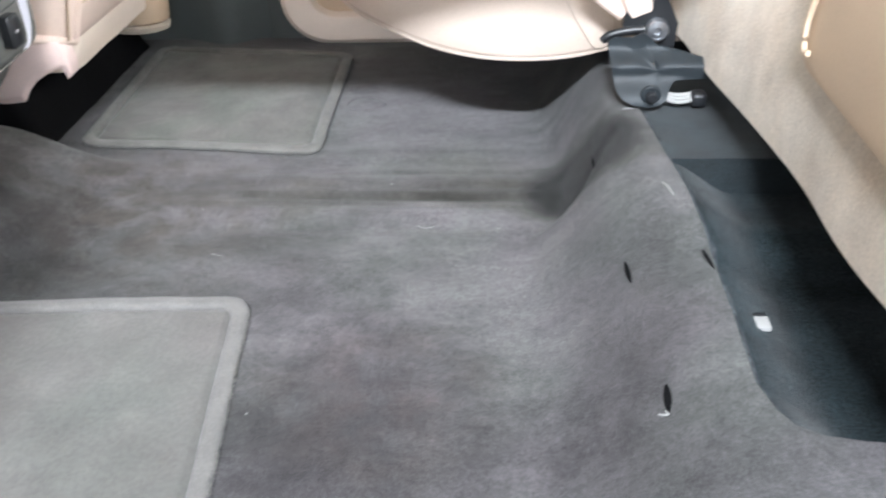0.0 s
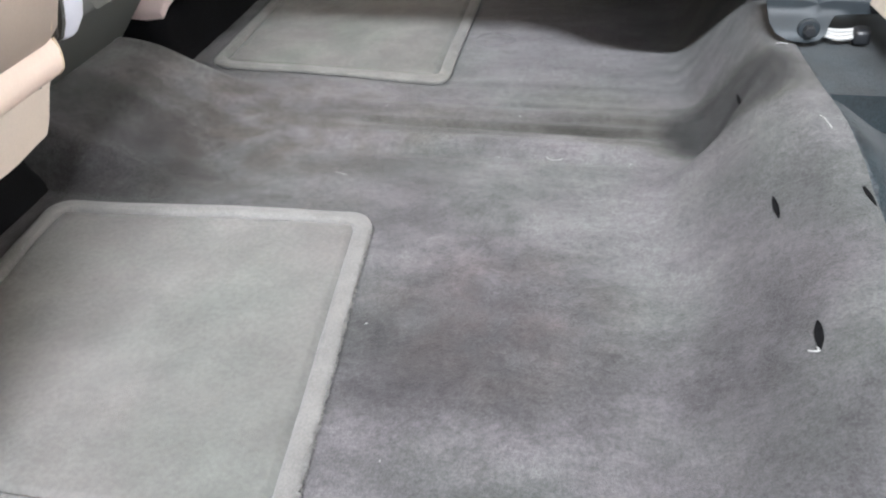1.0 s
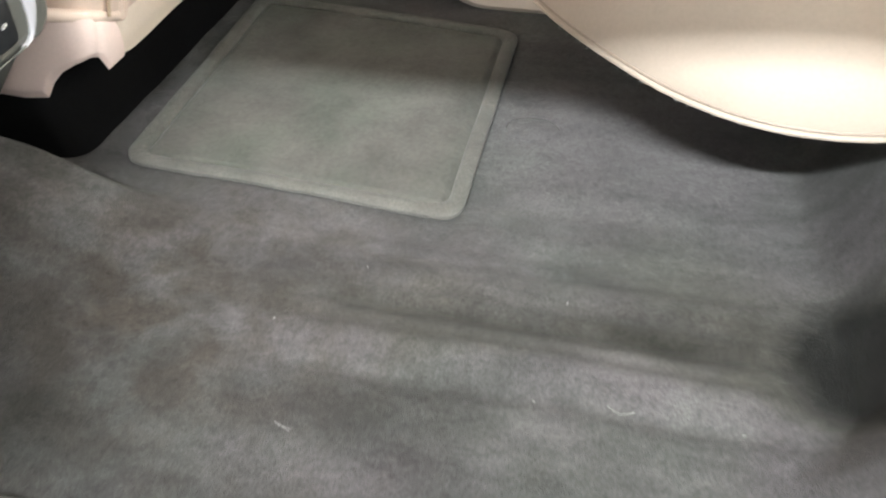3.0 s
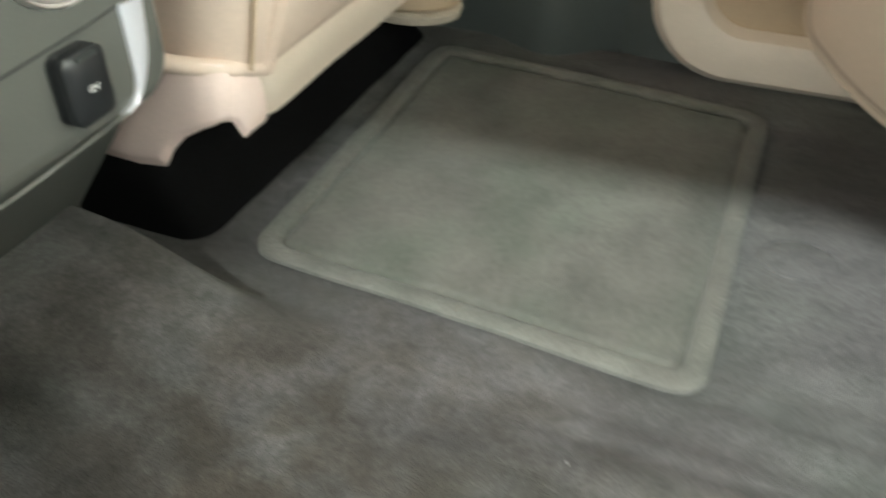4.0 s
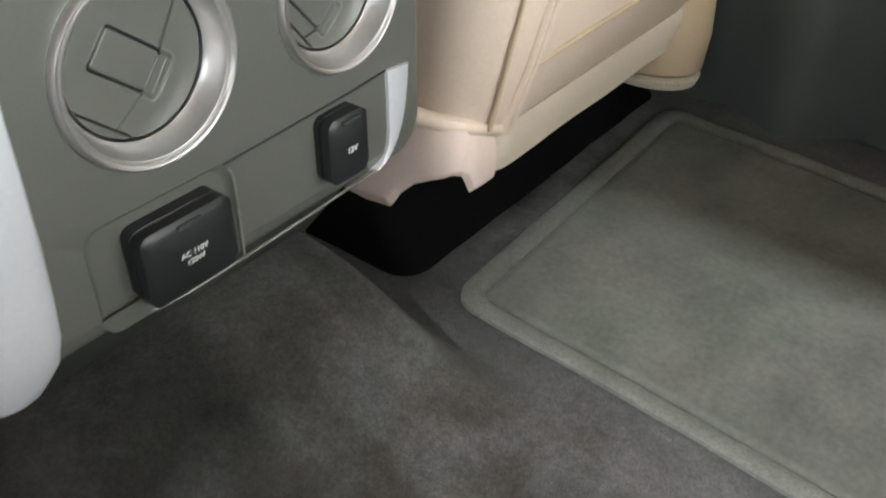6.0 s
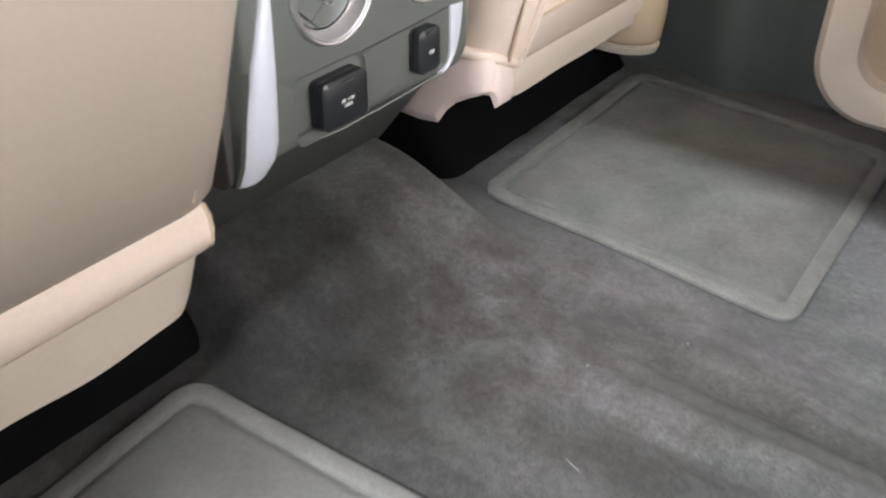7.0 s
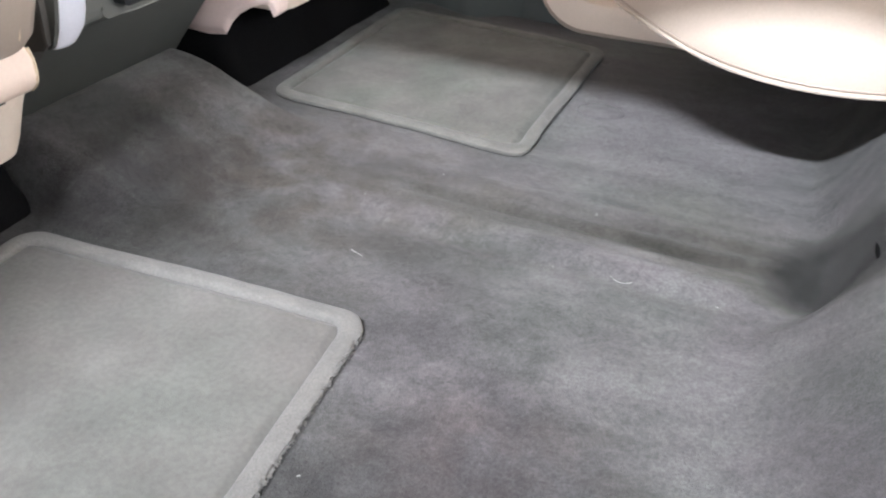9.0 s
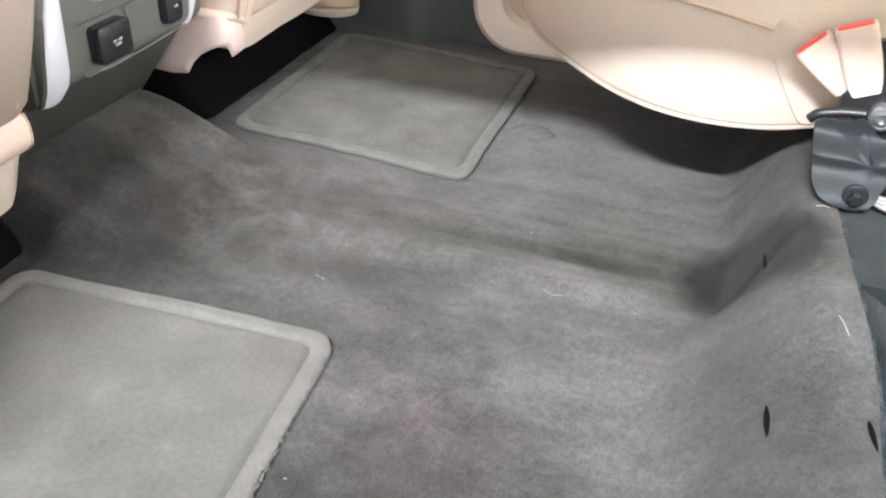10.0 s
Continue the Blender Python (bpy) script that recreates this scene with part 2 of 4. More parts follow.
M_FELT_PALE = material("pale_felt", (0.0095, 0.0155, 0.0185), 0.95, vary=0.4, scale=20, grain=0.35, grain_scale=300, bump=0.6, bump_scale=400,
                       bump_dist=0.002, sheen=0.1)
M_BACKING = material("carpet_backing", (0.060, 0.066, 0.072), 0.95, vary=0.5, scale=70, grain=0.5, grain_scale=420, bump=0.6, bump_scale=400, bump_dist=0.002, tint=(0.035, 0.043, 0.048), spec=0.1)
M_LEATHER = material("beige_leather", (0.69, 0.553, 0.475), 0.5, vary=0.06, scale=5, grain=0.03, grain_scale=250, bump=0.12, bump_scale=260,
                     bump_dist=0.0006, tint=(0.675, 0.543, 0.460))
# The same beige leather, base darkened to offset strong lamp light on the cushion.
M_CUSHION = material("toned_beige_leather", (0.45, 0.378, 0.32), 0.6, vary=0.06, scale=5, grain=0.03, grain_scale=250, bump=0.12, bump_scale=260,
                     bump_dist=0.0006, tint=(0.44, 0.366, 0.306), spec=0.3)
M_LEATHER_DK = material("beige_panel", (0.50, 0.385, 0.27), 0.5, vary=0.06, scale=5, grain=0.03, bump=0.1, bump_scale=300, bump_dist=0.0005)
M_BACK = material("tan_back_panel", (0.295, 0.240, 0.201), 0.5, vary=0.05, scale=4, grain=0.03, grain_scale=250, bump=0.12, bump_scale=300, bump_dist=0.0005)
M_SKIRT = material("beige_plastic", (0.70, 0.60, 0.515), 0.5, vary=0.05, scale=6, grain=0.03, bump=0.12, bump_scale=500, bump_dist=0.0004)
M_FLEECE = material("beige_fleece", (0.56, 0.50, 0.42), 0.95, vary=0.16, scale=14, grain=0.12, grain_scale=300, bump=0.5, bump_scale=250,
                    bump_dist=0.002, sheen=0.2, tint=(0.50, 0.42, 0.33), spec=0.1)
M_CONSOLE = material("olive_grey_plastic", (0.101, 0.102, 0.093), 0.38, vary=0.06, scale=8, grain=0.05, grain_scale=600, bump=0.1,
                     bump_scale=900, bump_dist=0.0003)
M_TRIM = material("console_foot", (0.060, 0.062, 0.056), 0.5, vary=0.1, scale=8, grain=0.08, bump=0.12, bump_scale=700, bump_dist=0.0003)
# Pale lip colour stands in for the highlight on the panel's edges.
M_LIP = material("edge_glint", (0.17, 0.17, 0.155), 0.4, vary=0.35, scale=60, grain=0.1, bump=0)
M_FLANK = material("dark_brown_plastic", (0.050, 0.045, 0.040), 0.55, vary=0.1, grain=0.06, bump=0.1, bump_scale=600, bump_dist=0.0003)
M_DARK = material("dark_plastic", (0.030, 0.034, 0.034), 0.5, vary=0.1, scale=8, grain=0.08, bump=0.15, bump_scale=700, bump_dist=0.0004)
M_DOOR = material("door_plastic", (0.075, 0.084, 0.083), 0.36, vary=0.1, scale=6, grain=0.06, bump=0.15, bump_scale=700, bump_dist=0.0004)
M_BLACK = material("black_plastic", (0.012, 0.013, 0.015), 0.4, vary=0.1, grain=0.05, bump=0.08, bump_scale=700, bump_dist=0.0003)
M_SILVER = material("satin_silver", (0.84, 0.82, 0.84), 0.33, metal=1.0, vary=0.04, grain=0.02, bump=0.03, bump_scale=600, bump_dist=0.0002)
M_BRIGHT = material("silver_paint", (0.82, 0.82, 0.90), 0.36, metal=0.5, vary=0.03, grain=0.02, bump=0.03, bump_scale=600, bump_dist=0.0002)
M_VALANCE = material("pinkish_plastic", (0.755, 0.605, 0.560), 0.5, vary=0.05, scale=6, grain=0.03, bump=0.12, bump_scale=500, bump_dist=0.0004)
M_STEEL = material("grey_painted_steel", (0.011, 0.016, 0.020), 0.58, metal=0.1, vary=0.3, scale=25, grain=0.1, bump=0.15, bump_scale=150,
                   bump_dist=0.0006)
M_BOLT = material("bolt_steel", (0.32, 0.33, 0.35), 0.35, metal=0.9, vary=0.2, scale=60, grain=0.1)
M_DEEP_BLACK = material("deep_black", (0.0045, 0.0045, 0.005), 0.95, vary=0.2, scale=12, grain=0.2, bump=0.3, bump_scale=400, spec=0.1)
M_WHITE = material("white_print", (0.75, 0.75, 0.74), 0.6, vary=0.03, grain=0.02, bump=0)
M_LINT = material("white_lint", (0.33, 0.33, 0.32), 0.9, vary=0.1, grain=0.05, bump=0)
M_RED = material("red_plastic", (0.72, 0.06, 0.045), 0.35, vary=0.05, grain=0.03, bump=0)
M_ROOF = material("headliner", (0.52, 0.48, 0.42), 0.95, vary=0.05, grain=0.08, bump=0.2, bump_scale=500)
M_CONCRETE = material("concrete", (0.22, 0.22, 0.215), 0.9, vary=0.2, scale=1.5, grain=0.3, grain_scale=120, bump=0.5, bump_scale=150, bump_dist=0.004)


# ---------------------------------------------------------------- mesh helpers
def link(name, bm, mat, parent=None, label="", smooth=True):
    bmesh.ops.recalc_face_normals(bm, faces=bm.faces[:])
    me = bpy.data.meshes.new(name)
    bm.to_mesh(me)
    bm.free()
    me.materials.append(mat)
    if smooth:
        me.shade_smooth()
        me.set_sharp_from_angle(angle=radians(38))
    ob = new(name, me)
    if parent is not None:
        ob.parent = parent
    if label:
        tagged(ob, label)
    return ob


def part(name, bm, mat, parent, label="", smooth=True):
    return link(name, bm, mat, parent, label, smooth)


def base(name, at, label, category, group="", kind=""):
    ob = new(name)
    ob.empty_display_size = 0.05
    ob.location = at
    bpy.context.view_layer.update()
    return tagged(ob, label, category, group, kind)


def under(ob, parent):
    """Parent an object built in world places without moving it."""
    ob.parent = parent
    ob.matrix_parent_inverse = Matrix.Translation(-Vector(parent.matrix_basis.translation)) if parent.type == "EMPTY" else Matrix()
    return ob


def sm(t):
    t = min(1.0, max(0.0, t))
    return t * t * (3 - 2 * t)


def interp(x, table):
    return float(np.interp(x, [p[0] for p in table], [p[1] for p in table]))


def box(x0, x1, y0, y1, z0, z1, r=0.0, seg=2, bm=None):
    bm = bm or bmesh.new()
    res = bmesh.ops.create_cube(bm, size=1.0)
    vs = res["verts"]
    for v in vs:
        v.co = Vector((x0 + (v.co.x + 0.5) * (x1 - x0), y0 + (v.co.y + 0.5) * (y1 - y0), z0 + (v.co.z + 0.5) * (z1 - z0)))
    if r > 0:
        es = {e for v in vs for e in v.link_edges}
        bmesh.ops.bevel(bm, geom=list(es), offset=r, segments=seg, profile=0.5, affect="EDGES")
    return bm


def sheet(f, nu, nv, thick=0.0, bm=None):
    """A grid f(u, v) with u, v in 0..1; with a thickness it is a closed shell, set back along the normals."""
    bm = bm or bmesh.new()
    pts = [[Vector(f(i / nu, j / nv)) for j in range(nv + 1)] for i in range(nu + 1)]
    top = [[bm.verts.new(p) for p in row] for row in pts]
    for i in range(nu):
        for j in range(nv):
            bm.faces.new((top[i][j], top[i + 1][j], top[i + 1][j + 1], top[i][j + 1]))
    if thick:
        low = []
        for i in range(nu + 1):
            row = []
            for j in range(nv + 1):
                a = pts[min(i + 1, nu)][j] - pts[max(i - 1, 0)][j]
                b = pts[i][min(j + 1, nv)] - pts[i][max(j - 1, 0)]
                row.append(bm.verts.new(pts[i][j] - a.cross(b).normalized() * thick))
            low.append(row)
        for i in range(nu):
            for j in range(nv):
                bm.faces.new((low[i][j], low[i][j + 1], low[i + 1][j + 1], low[i + 1][j]))
        for i in range(nu):
            for j in (0, nv):
                bm.faces.new((top[i][j], low[i][j], low[i + 1][j], top[i + 1][j]))
        for j in range(nv):
            for i in (0, nu):
                bm.faces.new((top[i][j], low[i][j], low[i][j + 1], top[i][j + 1]))
    return bm


def loft(rings, cap=True, bm=None):
    """Closed rings of equal length, one after another."""
    bm = bm or bmesh.new()
    vs = [[bm.verts.new(p) for p in ring] for ring in rings]
    n = len(vs[0])
    for a, b in zip(vs, vs[1:]):
        for k in range(n):
            bm.faces.new((a[k], a[(k + 1) % n], b[(k + 1) % n], b[k]))
    if cap:
        bm.faces.new(vs[0])
        bm.faces.new(vs[-1])
    return bm


def tube(points, r, sides=8, closed=False, bm=None):
    pts = [Vector(p) for p in points]
    rings = []
    n = len(pts)
    for k, p in enumerate(pts):
        d = (pts[(k + 1) % n] - pts[k - 1]) if closed else (pts[min(k + 1, n - 1)] - pts[max(k - 1, 0)])
        d.normalize()
        ref = Vector((0, 0, 1)) if abs(d.z) < 0.9 else Vector((0, 1, 0))
        a = d.cross(ref).normalized()
        b = d.cross(a)
        rings.append([p + r * (math.cos(2 * math.pi * s / sides) * a + math.sin(2 * math.pi * s / sides) * b) for s in range(sides)])
    if closed:
        rings.append(rings[0])
    return loft(rings, not closed, bm)


def smooth_line(pts, steps=8):
    """A Catmull-Rom line through the points."""
    pts = [Vector(p) for p in pts]
    out = []
    for k in range(len(pts) - 1):
        p0, p1, p2, p3 = pts[max(k - 1, 0)], pts[k], pts[k + 1], pts[min(k + 2, len(pts) - 1)]
        for s in range(steps):
            t = s / steps
            out.append(0.5 * (2 * p1 + (p2 - p0) * t + (2 * p0 - 5 * p1 + 4 * p2 - p3) * t * t + (3 * p1 - p0 - 3 * p2 + p3) * t ** 3))
    out.append(pts[-1])
    return out


def rounded(w, h, r, seg=6):
    """A rounded rectangle round the origin, counter-clockwise."""
    out = []
    for cx, cy, a0 in ((w / 2 - r, h / 2 - r, 0), (-w / 2 + r, h / 2 - r, 90), (-w / 2 + r, -h / 2 + r, 180), (w / 2 - r, -h / 2 + r, 270)):
        for s in range(seg + 1):
            a = radians(a0 + 90 * s / seg)
            out.append((cx + r * math.cos(a), cy + r * math.sin(a)))
    return out


def disc_profile(center, profile, sides=48, bm=None, cap=True):
    """A turned body on an axis along +x: profile rows are (radius, height along x)."""
    c = Vector(center)
    rings = [[c + Vector((h, r * math.cos(2 * math.pi * s / sides), r * math.sin(2 * math.pi * s / sides))) for s in range(sides)] for r, h in profile]
    return loft(rings, cap, bm)


def resample(pts, n):
    """n even steps round a closed line."""
    pts = [Vector(p) for p in pts]
    ring = pts + [pts[0]]
    acc = [0.0]
    for p, q in zip(ring, ring[1:]):
        acc.append(acc[-1] + (q - p).length)
    arr = np.array([[*p] for p in ring])
    want = np.linspace(0, acc[-1], n, endpoint=False)
    return [Vector([float(np.interp(s, acc, arr[:, k])) for k in range(3)]) for s in want]


# ---------------------------------------------------------------- the floor
SEAM = [(0.45, 0.60), (0.603, 0.60), (0.609, 0.42), (0.612, 0.39), (0.617, 0.365), (0.627, 0.345), (0.645, 0.332), (0.68, 0.323), (0.79, 0.325), (0.93, 0.323), (1.10, 0.303), (1.25, 0.288), (1.95, 0.285)]


def carpet_z(x, y):
    z = 0.0025 * noise.noise(Vector((x * 5, y * 9, 1.3))) + 0.0012 * noise.noise(Vector((x * 20, y * 26, 4.0)))
    # pressed folds that run fore and aft over the tunnel
    fade = sm((x + 0.42) / 0.2) * (1 - sm((x - 0.05) / 0.13))
    for y0, w, d in ((1.238, 0.014, 0.010), (1.345, 0.018, 0.004), (1.185, 0.022, -0.005), (1.29, 0.025, -0.004), (1.42, 0.02, 0.003), (1.14, 0.012, 0.004), (1.205, 0.008, 0.004), (1.268, 0.009, 0.005), (1.312, 0.008, 0.004), (1.385, 0.010, 0.003)):
        wob = y0 + 0.008 * noise.noise(Vector((x * 6, y0 * 7, 0)))
        z -= d * fade * math.exp(-((y - wob) / w) ** 2)
    # the hump under the console
    dy = abs(y - 1.165)
    z += 0.088 * sm((-0.47 - x) / 0.28) * (1 - sm((dy - 0.150) / 0.050))
    # the riser in front of the rear seats
    xb = interp(y, [(0.9, 0.122), (1.10, 0.116), (1.18, 0.180), (1.28, 0.182), (1.42, 0.155), (1.95, 0.15)])
    xt = interp(y, [(0.5, 0.34), (0.7, 0.33), (0.885, 0.32), (1.0, 0.292), (1.10, 0.284), (1.2, 0.260), (1.95, 0.262)])
    ht = interp(y, [(0.42, 0.05), (0.55, 0.10), (0.65, 0.115), (0.885, 0.12), (1.0, 0.142), (1.95, 0.148)])
    s = sm((x - xb) / (xt - xb))
    z += ht * s
    # a shallow hollow in the riser's foot
    z -= 0.008 * math.exp(-((x - 0.165) / 0.04) ** 2 - ((y - 1.20) / 0.045) ** 2)
    return z


def carpet_point(u, v):
    y = 0.43 + v * 1.54
    xs = interp(y, SEAM)
    x = -1.45 + u / 0.94 * 1.72 if u < 0.94 else 0.27 + (u - 0.94) / 0.06 * (xs - 0.27)
    return (x, y, carpet_z(x, y))


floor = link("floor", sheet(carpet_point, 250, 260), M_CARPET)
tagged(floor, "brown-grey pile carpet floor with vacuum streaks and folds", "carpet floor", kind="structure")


def tray_point(u, v, ya=0.56, yb=1.115):
    y = ya + v * (yb - ya)
    x0 = interp(y, SEAM) - 0.012 if y > 0.6 else 0.4
    x0 = min(x0, 0.41)
    x = x0 + u * (0.95 - x0)
    z = carpet_z(min(x0, 0.33), y) - (0.007 if yb > 1.2 else 0.010 + 0.05 * sm((x - x0 - 0.01) / 0.10))
    return (x, y, z)


tray = link("floor_tray", sheet(tray_point, 50, 50), M_FELT)
part("felt_patch", sheet(lambda u, v: tray_point(u, v, 1.092, 1.93), 50, 60, 0.060), M_FELT_PALE, tray, "paler blue-grey felt piece laid over the tray")
edge_pts = [(interp(y, SEAM), y) for y in np.linspace(0.6105, 1.28, 120)]
part("carpet_edge", tube([(x, y, carpet_z(x, y) - 0.001 + 0.0008 * noise.noise(Vector((x * 300, y * 300, 0)))) for x, y in edge_pts], 0.0016, 6), M_CARPET, floor, "frayed cut edge of the carpet")
backing = bmesh.new()
for k, (p, q) in enumerate(zip(edge_pts, edge_pts[1:])):
    d = (Vector(q) - Vector(p)).normalized()
    n2 = Vector((d.y, -d.x)) if d.y > 0 else Vector((-d.y, d.x))
    wide = 0.007 + 0.006 * noise.noise(Vector((p[1] * 25, 3.0, 0.0)))
    quad = [(p[0], p[1]), (q[0], q[1]), (q[0] + n2.x * wide, q[1] + n2.y * wide), (p[0] + n2.x * wide, p[1] + n2.y * wide)]
    zs = [carpet_z(p[0], p[1]) - 0.0022, carpet_z(q[0], q[1]) - 0.0022]
    vs = [backing.verts.new((x, y, zs[0 if i in (0, 3) else 1] - (0.0035 if i > 1 else 0.0))) for i, (x, y) in enumerate(quad)]
    backing.faces.new(vs)
part("carpet_backing", backing, M_BACKING, floor, "pale frayed backing along the carpet's cut edge")
plug = []
for g, h in ((1.06, 0.0), (1.03, 0.0025), (0.97, 0.0028), (0.94, 0.0012), (0.9, 0.0022), (0.3, 0.003), (0.02, 0.003)):
    plug.append([Vector((-0.160 + 0.036 * g * math.cos(a), 1.590 + 0.030 * g * math.sin(a), carpet_z(-0.16, 1.59) + h)) for a in np.linspace(0, 2 * math.pi, 40, endpoint=False)])
part("carpet_plug", loft(plug), M_CARPET, floor, "oval carpet plug")
tagged(tray, "dark blue-black felt floor behind the carpet riser", "felt floor", kind="structure")
subfloor = link("floor_pan", box(-1.5, 1.6, 0.36, 2.02, -0.16, -0.06, 0.01), M_DARK)
tagged(subfloor, "dark floor pan under the carpet", "floor pan", kind="structure")
ground = link("ground", sheet(lambda u, v: (-400 + 800 * u, -400 + 800 * v, -0.55), 8, 8), M_CONCRETE)
tagged(ground, "pale grey concrete ground outside the open door", "ground", kind="structure")
sill = link("door_sill", box(-1.5, 1.6, 0.34, 0.45, -0.16, 0.03, 0.015, 3), M_DARK)
tagged(sill, "dark plastic sill of the open side door", "sill", kind="structure")

lamp_case = link("strip_light", box(TUBE_X - TUBE_RUN / 2 - 0.05, TUBE_X + TUBE_RUN / 2 + 0.05, LAMP_Y - 0.16, LAMP_Y + 0.16, LAMP_Z + 0.10, LAMP_Z + 0.18, 0.01), M_WHITE)
tagged(lamp_case, "white housing of the long ceiling tubes", "strip light", kind="structure")

# the shell that closes the cabin
roof = link("ceiling", box(-1.7, 1.7, 0.36, 1.98, 1.08, 1.16, 0.02), M_ROOF)
tagged(roof, "light beige cloth headliner", "headliner", kind="structure")
wall = link("wall_front", box(-1.75, -1.6, 0.36, 2.02, -0.1, 0.62, 0.02), M_DARK)
tagged(wall, "dark dashboard side closing the cabin", "bulkhead", kind="structure")
# Unseen wall, set here to stop the rear fill reaching the floor.
wall = link("wall_rear", box(1.0, 1.08, 0.43, 1.955, -0.1, 0.66, 0.02), M_LEATHER_DK)
tagged(wall, "unseen beige wall added to keep rear light off the floor", "rear trim", kind="structure")
# Unseen side walls; the front one is full height to block light.
for nm, x0, x1, z1 in (("wall_near_front", -1.7, -0.462, 1.085), ("wall_near_rear", 0.85, 1.65, 0.60)):
    wall = link(nm, box(x0, x1, 0.35, 0.43, -0.1, z1, 0.02), M_LEATHER_DK)
    tagged(wall, "unseen beige wall added beside the open doorway", "door trim", kind="structure")
# The first pillar is widened to keep fill light off the driver's seat.
for nm, x0, x1, y0, y1 in (("pillar_blocker", 0.85, 0.97, 0.35, 0.61), ("pillar_3", -0.66, -0.54, 1.955, 2.02),
                           ("pillar_4", 0.85, 0.97, 1.955, 2.02), ("pillar_5", -1.7, -1.6, 0.36, 0.44), ("pillar_6", -1.7, -1.6, 1.94, 2.02),
                           ("pillar_7", 1.55, 1.65, 0.36, 0.44), ("pillar_8", 1.55, 1.65, 1.94, 2.02)):
    pil = link(nm, box(x0, x1, y0, y1, 0.58, 1.10, 0.015), M_ROOF)
    tagged(pil, "unseen beige body pillar between the windows", "pillar", kind="structure")

# ---------------------------------------------------------------- far door and pillar trim
door = base("door_1", (0.1, 1.95, 0.0), "dark lower door trim with a beige map pocket", "car door", kind="structure")


def door_skin(u, v):
    x = -1.6 + u * 3.2
    z = -0.06 + v * 0.68
    y = 1.965 - 0.040 * math.exp(-((x + 0.52) / 0.055) ** 2) + 0.022 * math.exp(-((x + 0.43) / 0.03) ** 2)
    return (x, y, z)


under(part("door_panel", sheet(door_skin, 120, 12, 0.04), M_DOOR, None, "dark green-black moulded plastic"), door)
# the map pocket: a raised beige rim round a set-back bin
ring_c = (0.03, 0.29)
W, Hh = 0.83, 0.58
rings = []
for grow, dy in ((0.0, 0.0), (0.0, -0.020), (-0.012, -0.034), (-0.045, -0.034), (-0.060, -0.026), (-0.066, -0.008), (-0.066, 0.0)):
    rings.append([Vector((ring_c[0] + p[0], 1.953 + dy, ring_c[1] + p[1])) for p in rounded(W + 2 * grow, Hh + 2 * grow, 0.10 + grow * 0.7, 8)])
under(part("map_pocket", loft(rings, False), M_SKIRT, None, "beige moulded map pocket rim"), door)
pin = [Vector((ring_c[0] + p[0], 1.948, ring_c[1] + p[1])) for p in rounded(W - 0.128, Hh - 0.128, 0.055, 8)]
pout = [p + Vector((0, 0.01, 0)) for p in pin]
under(part("pocket_panel", loft([pout, pin]), M_LEATHER_DK, None, "tan plastic pocket panel"), door)
hole = [Vector((-0.09 + p[0], 1.944, 0.275 + p[1])) for p in rounded(0.40, 0.17, 0.03, 6)]
under(part("pocket_opening", loft([[p + Vector((0, 0.006, 0)) for p in hole], hole]), M_BLACK, None, "black opening of the pocket"), door)


